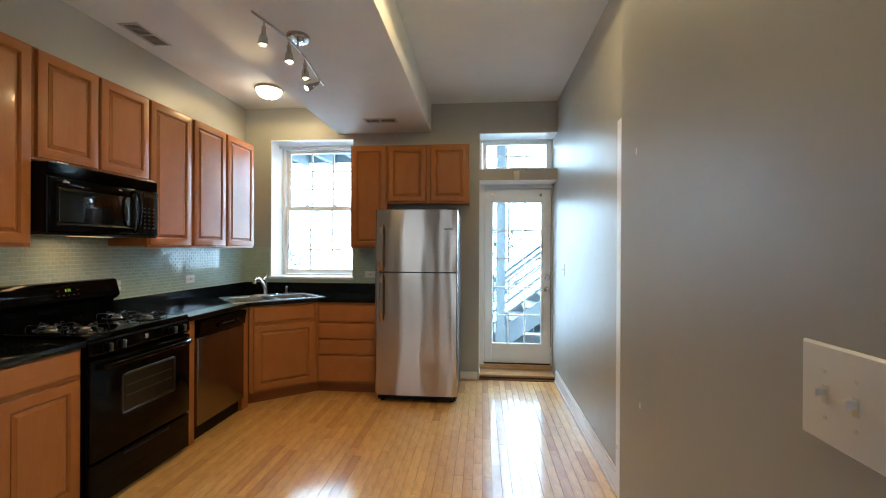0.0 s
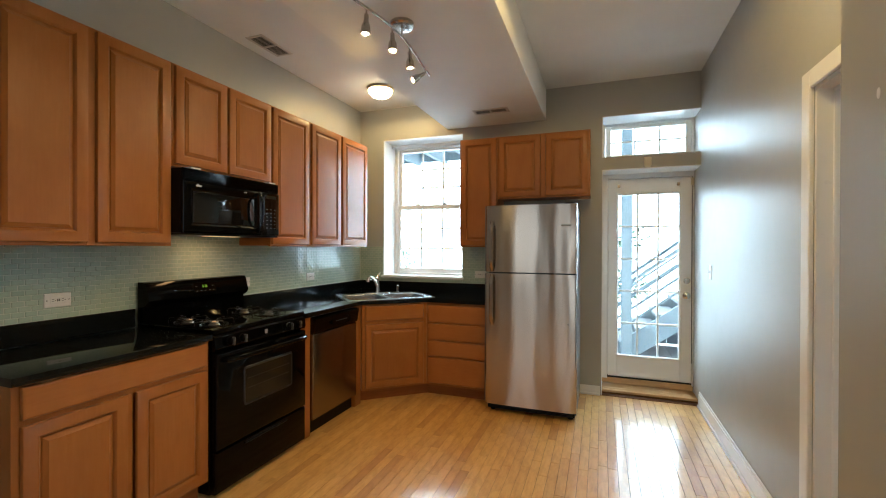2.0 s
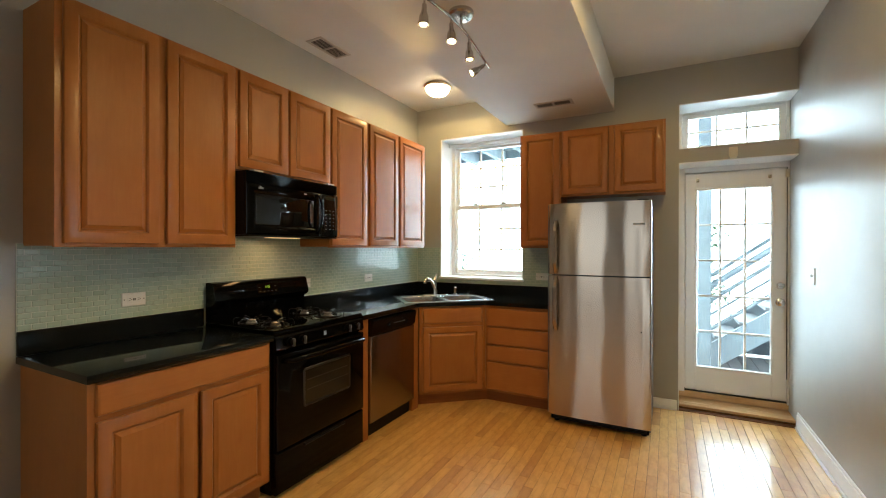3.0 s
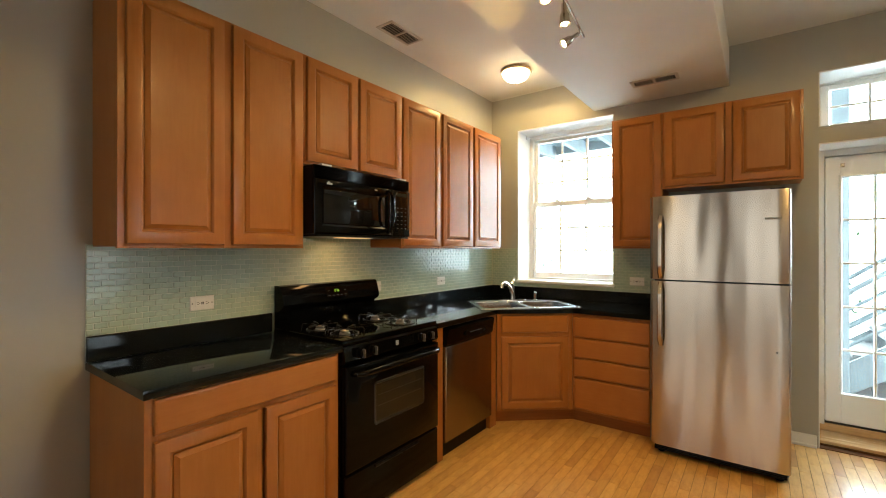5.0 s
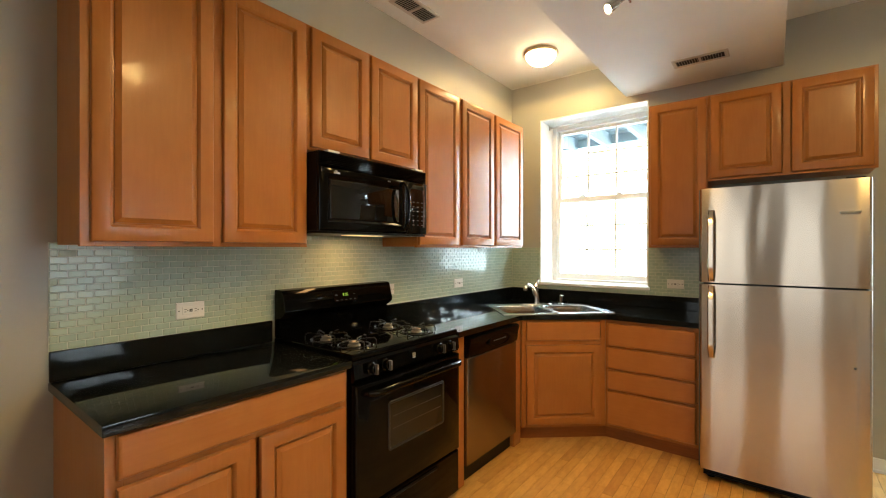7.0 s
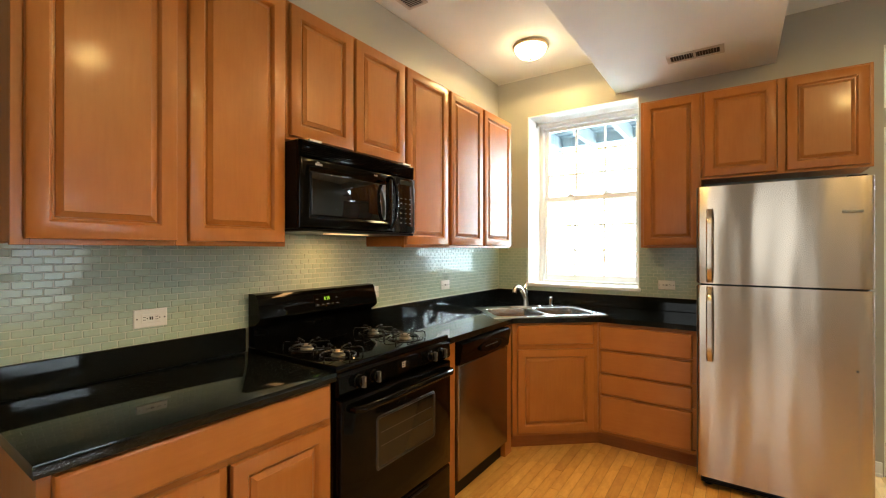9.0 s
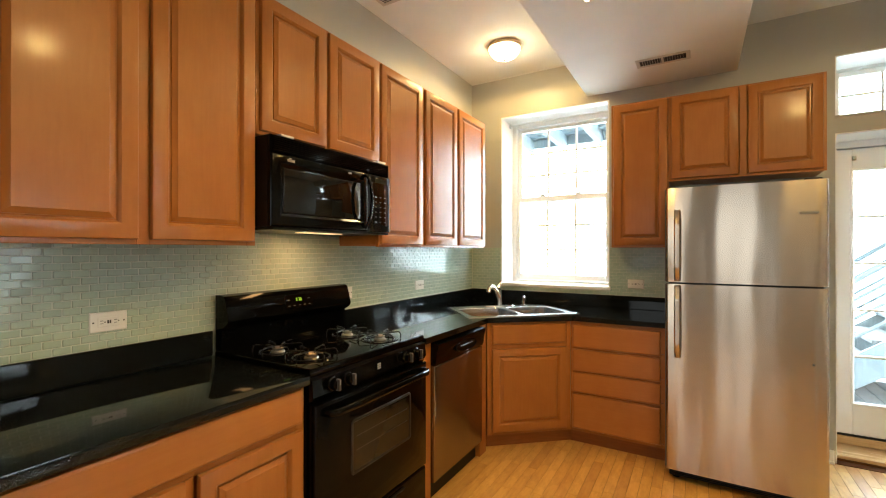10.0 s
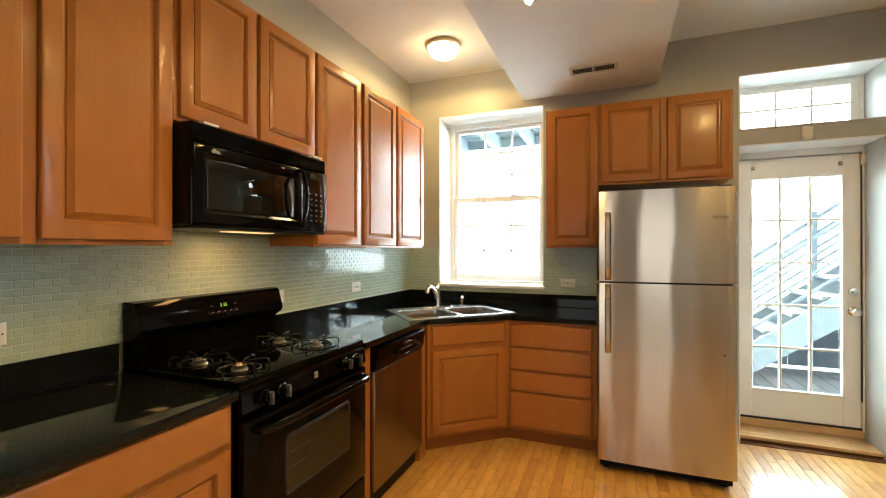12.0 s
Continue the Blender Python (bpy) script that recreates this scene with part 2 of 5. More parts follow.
def lathe(bm, profile, m=Matrix(), n=24):
    """Turns (radius, height) pairs round z, then moves the result by m."""
    rings = []
    for r, z in profile:
        if r < 1e-6:
            rings.append([bm.verts.new(m @ Vector((0, 0, z)))])
        else:
            rings.append([bm.verts.new(m @ Vector((r * math.cos(k * math.tau / n), r * math.sin(k * math.tau / n), z))) for k in range(n)])
    for a, b in zip(rings, rings[1:]):
        for k in range(n):
            q = (k + 1) % n
            if len(a) == 1 and len(b) > 1:
                bm.faces.new((a[0], b[q], b[k]))
            elif len(b) == 1 and len(a) > 1:
                bm.faces.new((a[k], a[q], b[0]))
            elif len(a) > 1:
                bm.faces.new((a[k], a[q], b[q], b[k]))
    return bm


def tube(bm, points, radius, n=10):
    """A round bar along points; radius may be one number or one per point."""
    pts = [Vector(p) for p in points]
    rad = radius if isinstance(radius, (list, tuple)) else [radius] * len(pts)
    side = None
    rings = []
    for i, p in enumerate(pts):
        d = (pts[min(i + 1, len(pts) - 1)] - pts[max(i - 1, 0)]).normalized()
        if side is None:
            side = d.orthogonal().normalized()
        side = (side - d * side.dot(d)).normalized()
        up = d.cross(side)
        rings.append([bm.verts.new(p + rad[i] * (side * math.cos(k * math.tau / n) + up * math.sin(k * math.tau / n))) for k in range(n)])
    for a, b in zip(rings, rings[1:]):
        for k in range(n):
            bm.faces.new((a[k], a[(k + 1) % n], b[(k + 1) % n], b[k]))
    bm.faces.new(rings[0][::-1])
    bm.faces.new(rings[-1])
    return bm


def nested(bm, x0, z0, x1, z1, rings, cap=True, back=None):
    """Rectangular rings, each (inset, y); the front looks to -y. The last one is closed if cap."""
    loops = []
    for s, y in rings:
        loops.append([bm.verts.new(p) for p in ((x0 + s, y, z0 + s), (x1 - s, y, z0 + s), (x1 - s, y, z1 - s), (x0 + s, y, z1 - s))])
    for a, b in zip(loops, loops[1:]):
        for k in range(4):
            bm.faces.new((a[k], a[(k + 1) % 4], b[(k + 1) % 4], b[k]))
    if cap:
        bm.faces.new(loops[-1])
    if back is not None:
        bm.faces.new(loops[0][::-1])
    return bm


def prism(bm, outline, z0, z1, bevel=0.0):
    """A flat outline (counter-clockwise) raised from z0 to z1, its upper and lower rims rounded."""
    lo = [bm.verts.new((x, y, z0)) for x, y in outline]
    hi = [bm.verts.new((x, y, z1)) for x, y in outline]
    n = len(outline)
    f = [bm.faces.new(lo[::-1]), bm.faces.new(hi)]
    for k in range(n):
        bm.faces.new((lo[k], lo[(k + 1) % n], hi[(k + 1) % n], hi[k]))
    if bevel:
        es = list({e for face in f for e in face.edges})
        bmesh.ops.bevel(bm, geom=es, offset=bevel, segments=2, affect="EDGES", profile=0.6, clamp_overlap=True)
    return bm


def finish(name, bm, material, smooth=True):
    bmesh.ops.recalc_face_normals(bm, faces=bm.faces)
    me = bpy.data.meshes.new(name)
    bm.to_mesh(me)
    bm.free()
    me.materials.append(material)
    if smooth:
        me.shade_smooth()
        me.set_sharp_from_angle(angle=radians(32))
    return me


def part(name, bm, material, parent, label="", m=None):
    """One mesh object under a thing or a part, in that thing's own coordinates."""
    ob = new(name, finish(name, bm, material))
    ob.parent = parent
    if m is not None:
        ob.matrix_basis = m
    if label:
        ob["label"] = label
    return ob


def solid(name, bm, material, label, category, kind="", m=None, group=""):
    ob = tagged(new(name, finish(name, bm, material)), label, category, group, kind)
    if m is not None:
        ob.matrix_basis = m
    return ob


def empty(name, m, label, category, group="", kind=""):
    ob = tagged(new(name), label, category, group, kind)
    ob.empty_display_size = 0.1
    ob.matrix_basis = m
    return ob


# ---- setting ----
T = 0.34
WIN = (-2.316, -1.384, 1.065, 2.57)
DOOR = (-0.02, EX, 0.0, 2.109)
TRANS = (-0.02, EX, 2.216, 2.605)

bm = boxes(((WX - 0.2, NY, -0.3), (WIN[0], NY + T, CEIL)),
           ((WIN[0], NY, -0.3), (WIN[1], NY + T, WIN[2])), ((WIN[0], NY, WIN[3]), (WIN[1], NY + T, CEIL)),
           ((WIN[1], NY, -0.3), (DOOR[0], NY + T, CEIL)),
           ((DOOR[0], NY, DOOR[3]), (EX, NY + T, TRANS[2])), ((DOOR[0], NY, TRANS[3]), (EX, NY + T, CEIL)),
           ((DOOR[0], NY, -0.3), (EX, NY + T, -0.02)))
solid("wall_north", bm, WALL, "greige painted wall with deep window and door openings", "wall", "structure")
solid("wall_west", boxes(((WX - 0.2, SY - 0.2, 0), (WX, NY, CEIL))), WALL, "greige painted wall behind the cabinets", "wall", "structure")
# east wall with a cased doorway
DWY0, DWY1, DWZ = 1.66, 2.415, 2.04
bm = boxes(((EX, JUT_Y, 0), (EX + 0.14, DWY0, CEIL)), ((EX, DWY0, DWZ), (EX + 0.14, DWY1, CEIL)), ((EX, DWY1, -0.02), (EX + 0.14, NY + T, CEIL)))
solid("wall_east", bm, WALL, "greige painted wall with a cased doorway", "wall", "structure")
solid("wall_partition", boxes(((JUT_X, SY, 0), (EX + 0.14, JUT_Y, CEIL)), bevel=0.004), WALL, "greige painted wall end with two paint chips", "wall", "structure")
SWZ0, SWZ1 = 0.45, 2.5      # heights of two unseen openings, added to let fill light in from the front
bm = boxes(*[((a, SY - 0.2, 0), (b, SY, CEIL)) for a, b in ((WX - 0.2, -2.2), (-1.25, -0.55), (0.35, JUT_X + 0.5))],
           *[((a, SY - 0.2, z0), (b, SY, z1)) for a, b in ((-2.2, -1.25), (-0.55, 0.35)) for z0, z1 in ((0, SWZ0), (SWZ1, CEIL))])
solid("wall_south", bm, WALL, "unseen greige wall with two openings added for fill light", "wall", "structure")
solid("ceiling", boxes(((WX - 0.2, SY - 0.2, CEIL), (EX + 0.14, NY + T, CEIL + 0.1))), CEILING, "white painted ceiling", "ceiling", "structure")
solid("soffit", boxes(((-1.555, SY, SOFFIT), (-0.535, NY, CEIL)), bevel=0.003), CEILING, "white painted boxed duct below the ceiling", "soffit", "structure")
# side room beyond the doorway
bm = boxes(((EX + 0.14, 1.0, 0), (3.0, 1.1, 2.6)), ((EX + 0.14, 3.4, 0), (3.0, 3.5, 2.6)),
           ((3.0, 1.0, 0), (3.1, 2.0, 2.6)), ((3.0, 2.9, 0), (3.1, 3.5, 2.6)), ((3.0, 2.0, 0), (3.1, 2.9, 0.5)), ((3.0, 2.0, 2.1), (3.1, 2.9, 2.6)),
           ((EX + 0.14, 1.0, 2.6), (3.1, 3.5, 2.7)))
solid("wall_side_room", bm, TRIM, "pale walls of a daylit side room", "wall", "structure")
solid("floor_side_room", boxes(((EX + 0.0, 1.0, -0.08), (3.1, 3.5, -0.004))), OAK, "plain wooden floor of the side room", "floor", "structure")

solid("ceiling_joint", boxes(((WX, NY - 0.004, CEIL - 0.004), (-1.56, NY, CEIL))), CEILING, "painted ceiling joint", "trim", "structure")

# baseboards with shoe moulding
bm = boxes(((EX - 0.014, DWY1 + 0.075, 0), (EX, NY - 0.02, 0.115)), ((EX - 0.024, DWY1 + 0.075, 0), (EX - 0.014, NY - 0.02, 0.022)),
           ((EX - 0.009, DWY1 + 0.075, 0.115), (EX, NY - 0.02, 0.135)), bevel=0.003)
solid("baseboard", bm, TRIM, "white moulded baseboard along the wall", "baseboard", "structure")
bm = boxes(((-0.215, NY - 0.014, 0), (-0.03, NY, 0.085)), ((-0.215, NY - 0.024, 0), (-0.03, NY - 0.014, 0.02)), bevel=0.003)
solid("baseboard", bm, TRIM, "short white baseboard beside the back door", "baseboard", "structure")

# doorway casing on the east wall
bm = boxes(((EX - 0.018, DWY1 - 0.005, 0), (EX, DWY1 + 0.07, DWZ + 0.07)), ((EX - 0.018, DWY0 - 0.07, 0), (EX, DWY0 + 0.005, DWZ + 0.07)),
           ((EX - 0.018, DWY0 + 0.005, DWZ - 0.005), (EX, DWY1 - 0.005, DWZ + 0.07)), bevel=0.004)
solid("doorway_casing", bm, TRIM, "white painted door casing", "door casing", "structure")
bm = boxes(((EX + 0.002, DWY1 - 0.018, 0), (EX + 0.138, DWY1 - 0.001, DWZ - 0.018)), ((EX + 0.002, DWY0 + 0.001, 0), (EX + 0.138, DWY0 + 0.018, DWZ - 0.018)),
           ((EX + 0.002, DWY0 + 0.001, DWZ - 0.018), (EX + 0.138, DWY1 - 0.001, DWZ - 0.001)))
for a, b in (((EX + 0.055, DWY1 - 0.030, 0), (EX + 0.090, DWY1 - 0.0185, DWZ - 0.030)), ((EX + 0.055, DWY0 + 0.0185, 0), (EX + 0.090, DWY0 + 0.030, DWZ - 0.030)), ((EX + 0.055, DWY0 + 0.0185, DWZ - 0.0295), (EX + 0.090, DWY1 - 0.0185, DWZ - 0.0185))):
    box(bm, a, b, 0.002)
solid("doorway_jamb", bm, TRIM, "white painted door jamb", "door jamb", "structure")

# white plaster reveals round the window, the transom and the back door
bm = boxes(((WIN[0], NY + 0.002, WIN[2]), (WIN[0] + 0.008, NY + 0.27, WIN[3])), ((WIN[1] - 0.008, NY + 0.002, WIN[2]), (WIN[1], NY + 0.27, WIN[3])),
           ((WIN[0] + 0.008, NY + 0.002, WIN[3] - 0.008), (WIN[1] - 0.008, NY + 0.27, WIN[3])))
solid("window_reveal", bm, TRIM, "deep white window reveal", "window reveal", "structure")
bm = boxes(((DOOR[0], NY + 0.002, DOOR[3] - 0.008), (EX, NY + 0.27, DOOR[3])), ((TRANS[0], NY + 0.002, TRANS[3] - 0.008), (EX, NY + 0.27, TRANS[3])),
           ((DOOR[0], NY + 0.002, 0), (DOOR[0] + 0.006, NY + 0.27, DOOR[3] - 0.008)), ((TRANS[0], NY + 0.002, TRANS[2]), (TRANS[0] + 0.006, NY + 0.27, TRANS[3] - 0.008)))
solid("door_reveal", bm, TRIM, "white painted head above door and transom", "door reveal", "structure")


def sash(parent, x0, x1, z0, z1, y, cols, rows, stile, top, bottom, muntin=0.016, depth=0.035, name="sash"):
    """A glazed wooden frame with muntins and a pane for each light."""
    frame_ob = part(name, boxes(((x0, y, z0), (x0 + stile, y + depth, z1)), ((x1 - stile, y, z0), (x1, y + depth, z1)),
                                ((x0 + stile, y, z1 - top), (x1 - stile, y + depth, z1)), ((x0 + stile, y, z0), (x1 - stile, y + depth, z0 + bottom)), bevel=0.003), TRIM, parent)
    gx0, gx1, gz0, gz1 = x0 + stile, x1 - stile, z0 + bottom, z1 - top
    for k in range(1, cols):
        x = gx0 + (gx1 - gx0) * k / cols
        part("muntin", boxes(((x - muntin / 2, y + 0.006, gz0), (x + muntin / 2, y + depth - 0.006, gz1)), bevel=0.002), VINYL, frame_ob)
    for k in range(1, rows):
        z = gz0 + (gz1 - gz0) * k / rows
        part("muntin", boxes(((gx0, y + 0.008, z - muntin / 2), (gx1, y + depth - 0.008, z + muntin / 2)), bevel=0.002), VINYL, frame_ob)
    for i in range(cols):
        for k in range(rows):
            a, b = gx0 + (gx1 - gx0) * i / cols, gx0 + (gx1 - gx0) * (i + 1) / cols
            c, d = gz0 + (gz1 - gz0) * k / rows, gz0 + (gz1 - gz0) * (k + 1) / rows
            p = part("pane", boxes(((a + 0.004, y + depth / 2 - 0.002, c + 0.004), (b - 0.004, y + depth / 2 + 0.002, d - 0.004))), PANE, frame_ob)
            p.visible_shadow = False
    return frame_ob


# double-hung window over the sink
win = empty("window_1", pose(0, 0, 0), "white double-hung window with grid panes and deep sill", "window", kind="structure")
wy = NY + 0.27
bm = boxes(((WIN[0], wy, WIN[2]), (WIN[0] + 0.045, wy + 0.09, WIN[3])), ((WIN[1] - 0.045, wy, WIN[2]), (WIN[1], wy + 0.09, WIN[3])),
           ((WIN[0] + 0.045, wy, WIN[3] - 0.05), (WIN[1] - 0.045, wy + 0.09, WIN[3])), ((WIN[0] + 0.045, wy, WIN[2]), (WIN[1] - 0.045, wy + 0.09, WIN[2] + 0.02)), bevel=0.004)
part("window_frame", bm, TRIM, win)
sash(win, WIN[0] + 0.047, WIN[1] - 0.047, 1.815, 2.518, wy + 0.048, 3, 3, 0.035, 0.03, 0.045, name="upper_sash")
sash(win, WIN[0] + 0.047, WIN[1] - 0.047, WIN[2] + 0.022, 1.865, wy + 0.010, 3, 3, 0.032, 0.045, 0.052, name="lower_sash")
part("sash_lock", boxes(((-2.05, wy - 0.004, 1.866), (-1.99, wy + 0.03, 1.878)), ((-2.03, wy - 0.01, 1.879), (-2.0, wy + 0.02, 1.888)), bevel=0.003), TRIM, win)
part("sash_lock", boxes(((-1.72, wy - 0.004, 1.866), (-1.66, wy + 0.03, 1.878)), ((-1.70, wy - 0.01, 1.879), (-1.67, wy + 0.02, 1.888)), bevel=0.003), TRIM, win)
bm = boxes(((WIN[0] - 0.012, NY - 0.03, WIN[2] - 0.022), (WIN[1] + 0.012, wy + 0.0, WIN[2] + 0.004)), bevel=0.004, seg=2)
part("window_sill", bm, TRIM, win)
part("blind_rail", tube(bmesh.new(), [(WIN[0] + 0.012, NY + 0.19, 2.535), (WIN[1] - 0.012, NY + 0.19, 2.535)], 0.009), TRIM, win)
part("blind_bracket", boxes(((WIN[0] + 0.008, NY + 0.175, 2.515), (WIN[0] + 0.026, NY + 0.205, 2.555)), bevel=0.003), TRIM, win)

# transom above the back door
tr = empty("window_2", pose(0, 0, 0), "fixed white transom window above the back door", "transom window", kind="structure")
bm = boxes(((TRANS[0], wy, TRANS[2]), (TRANS[0] + 0.03, wy + 0.07, TRANS[3])), ((EX - 0.022, wy, TRANS[2]), (EX, wy + 0.07, TRANS[3])),
           ((TRANS[0] + 0.03, wy, TRANS[3] - 0.025), (EX - 0.022, wy + 0.07, TRANS[3])), bevel=0.003)
part("window_frame", bm, TRIM, tr)
sash(tr, TRANS[0] + 0.031, EX - 0.023, TRANS[2] + 0.01, TRANS[3] - 0.026, wy + 0.01, 3, 2, 0.05, 0.035, 0.065, 0.015)
part("window_sill", boxes(((TRANS[0], NY - 0.004, TRANS[2] - 0.01), (EX - 0.001, wy + 0.01, TRANS[2] + 0.008)), bevel=0.003), WALL, tr)

# window of the side room, seen in the shine of tiles and granite
sw = empty("window_3", pose(3.03, 2.9, 0, 0, 0, -90), "white side room window with grid panes", "window", kind="structure")
sash(sw, 0.002, 0.898, 0.502, 2.098, 0.0, 3, 5, 0.045, 0.05, 0.06)

# glazed back door in its jamb
door = empty("door_1", pose(0, 0, 0), "closed white back door with fifteen glass lights", "door", kind="structure")
dy = NY + 0.285
bm = boxes(((DOOR[0], wy, 0.09), (DOOR[0] + 0.055, wy + 0.07, DOOR[3])), ((EX - 0.014, wy, 0.09), (EX, wy + 0.07, DOOR[3])),
           ((DOOR[0] + 0.055, wy, 2.055), (EX - 0.014, wy + 0.07, DOOR[3])), bevel=0.003)
part("door_frame", bm, TRIM, door)
part("door_stop", boxes(((DOOR[0] + 0.01, dy + 0.042, 0.10), (0.06, dy + 0.052, 2.10)), ((0.748, dy + 0.042, 0.10), (EX - 0.002, dy + 0.052, 2.10)), ((0.06, dy + 0.042, 2.03), (0.748, dy + 0.052, 2.10))), TRIM, door)
DL = (0.04, 0.768, 0.115, 2.05)
leaf = part("door_leaf", boxes(((DL[0], dy, DL[2]), (0.125, dy + 0.04, DL[3])), ((0.668, dy, DL[2]), (DL[1], dy + 0.04, DL[3])),
                               ((0.125, dy, 1.905), (0.668, dy + 0.04, DL[3])), ((0.125, dy, DL[2]), (0.668, dy + 0.04, 0.328)), bevel=0.003), TRIM, door)
nested_rim = nested(bmesh.new(), 0.113, 0.316, 0.680, 1.917, [(0.0, dy), (0.004, dy - 0.008), (0.014, dy - 0.010), (0.022, dy + 0.004)], cap=False)
part("glazing_bead", nested_rim, TRIM, door)
for k in range(1, 3):
    x = 0.125 + 0.543 * k / 3
    part("muntin", boxes(((x - 0.008, dy + 0.006, 0.328), (x + 0.008, dy + 0.034, 1.905)), bevel=0.003), VINYL, door)
for k in range(1, 5):
    z = 0.328 + 1.577 * k / 5
    part("muntin", boxes(((0.125, dy + 0.008, z - 0.008), (0.668, dy + 0.032, z + 0.008)), bevel=0.003), VINYL, door)
for i in range(3):
    for k in range(5):
        p = part("pane", boxes(((0.125 + 0.181 * i + 0.003, dy + 0.018, 0.328 + 0.3154 * k + 0.003), (0.125 + 0.181 * (i + 1) - 0.003, dy + 0.022, 0.328 + 0.3154 * (k + 1) - 0.003))), PANE, door)
        p.visible_shadow = False
towards = Matrix.Rotation(radians(90), 4, "X")
knob = lathe(bmesh.new(), [(0.033, 0), (0.033, 0.004), (0.026, 0.008), (0.011, 0.012), (0.011, 0.03), (0.022, 0.036), (0.028, 0.046), (0.026, 0.058), (0.016, 0.064), (0, 0.065)], Matrix.Translation((0.727, dy, 0.934)) @ towards)
part("door_knob", knob, CHROME, door, "polished nickel knob")
bolt = lathe(bmesh.new(), [(0.030, 0), (0.030, 0.006), (0.026, 0.012), (0.012, 0.014), (0, 0.014)], Matrix.Translation((0.727, dy, 1.072)) @ towards)
box(bolt, (0.712, dy - 0.03, 1.066), (0.742, dy - 0.012, 1.078), 0.003)
part("deadbolt", bolt, CHROME, door, "polished nickel deadbolt")
for x in (0.135, 0.655):
    part("curtain_bracket", boxes(((x - 0.012, dy - 0.004, 1.97), (x + 0.012, dy, 2.0)), ((x - 0.006, dy - 0.02, 1.976), (x + 0.006, dy - 0.004, 1.988)), bevel=0.002), NICKEL, door)
part("weather_strip", boxes(((EX - 0.0165, wy - 0.002, 0.30), (EX - 0.0145, wy + 0.02, 2.05))), DARK, door)

solid("door_sensor", boxes(((0.755, wy - 0.026, 1.965), (0.78, wy - 0.001, 2.035)), bevel=0.004), CREAM, "cream plastic alarm contact on the door frame", "sensor")
bm = boxes(((0.335, NY - 0.03, 2.122), (0.395, NY, 2.20)), bevel=0.008, seg=2)
box(bm, (0.343, NY - 0.026, 2.110), (0.387, NY - 0.004, 2.124), 0.003)
solid("wall_sensor", bm, CREAM, "small cream plastic sensor on the door lintel", "sensor")

bm = boxes(((DOOR[0] + 0.008, NY + 0.045, 0.022), (EX - 0.002, dy + 0.02, 0.046)), bevel=0.006, seg=2)
th = empty("threshold", pose(0, 0, 0), "worn oak step below the back door", "threshold", kind="structure")
part("tread", bm, OAK, th)
part("riser", boxes(((DOOR[0] + 0.008, NY + 0.056, -0.015), (EX - 0.002, NY + 0.08, 0.0215))), OAK_DARK, th)
part("apron", boxes(((DOOR[0] + 0.004, NY - 0.001, -0.015), (EX - 0.004, NY + 0.055, 0.006)), bevel=0.003, seg=2), OAK_DARK, th)
part("door_sill", boxes(((DOOR[0] + 0.008, dy - 0.012, 0.0465), (EX - 0.002, dy + 0.06, 0.100)), bevel=0.004), OAK, th)
part("sill_gasket", boxes(((DOOR[0] + 0.056, dy - 0.004, 0.1005), (EX - 0.014, dy + 0.05, 0.1145))), DARK, th)


# ---- cabinets ----
def raised_door(parent, x0, z0, x1, z1, t=0.019, stile=0.057, name="door"):
    """Framed door with a mitred-profile frame and a raised panel; the front looks to -y."""
    frame_rings = [(0.0, 0.0), (0.0, -t + 0.006), (0.002, -t + 0.002), (0.006, -t), (stile - 0.009, -t), (stile - 0.004, -t + 0.004), (stile, -t + 0.013)]
    d = part(name, nested(bmesh.new(), x0, z0, x1, z1, frame_rings, cap=False), MAPLE_V, parent)
    s = stile
    panel_rings = [(s - 0.001, -t + 0.0135), (s + 0.005, -t + 0.0138), (s + 0.006, -t + 0.0095), (s + 0.021, -t + 0.003), (s + 0.0225, -t + 0.001), (s + 0.024, -t + 0.001)]
    part("panel", nested(bmesh.new(), x0, z0, x1, z1, panel_rings), MAPLE_V, d)
    return d


def drawer_front(parent, x0, z0, x1, z1, t=0.019):
    rings = [(0.0, 0.0), (0.0, -t + 0.008), (0.003, -t + 0.003), (0.010, -t), (0.011, -t)]
    return part("drawer_front", nested(bmesh.new(), x0, z0, x1, z1, rings), MAPLE_H, parent)


def face_frame(parent, w, z0, z1, uprights, rails, stile=0.038, depth=0.019):
    """Stiles at both ends and at uprights, rails at the heights given, all y from 0 to depth."""
    for x in [0, w - stile] + [u - stile / 2 for u in uprights]:
        part("stile", boxes(((x, 0, z0), (x + stile, depth, z1)), bevel=0.0012), MAPLE_V, parent)
    xs = [stile] + [v for u in uprights for v in (u - stile / 2, u + stile / 2)] + [w - stile]
    for a, b in zip(xs[::2], xs[1::2]):
        for r0, r1 in rails:
            part("rail", boxes(((a, 0.0006, r0), (b, depth, r1)), bevel=0.0012), MAPLE_H, parent)


def wall_cabinet(label, m, w, z0, z1, doors, uprights, depth=0.30, cap=True):
    """A hung cabinet; doors are (x0, x1) in its own width. Origin: front left, floor level."""
    c = empty("wall_cabinet", m, label, "cabinet", "hung maple cabinets")
    part("body", boxes(((0.002, 0.0195, z0 + 0.012), (w - 0.002, depth, z1))), MAPLE_V, c)
    part("bottom_panel", boxes(((0.002, 0.02, z0 + 0.006), (w - 0.002, depth, z0 + 0.0115))), MAPLE_H, c)
    face_frame(c, w, z0, z1, uprights, [(z0, z0 + 0.038), (z1 - 0.038, z1)])
    for x0, x1 in doors:
        raised_door(c, x0, z0 + 0.016, x1, z1 - 0.012)
    return c


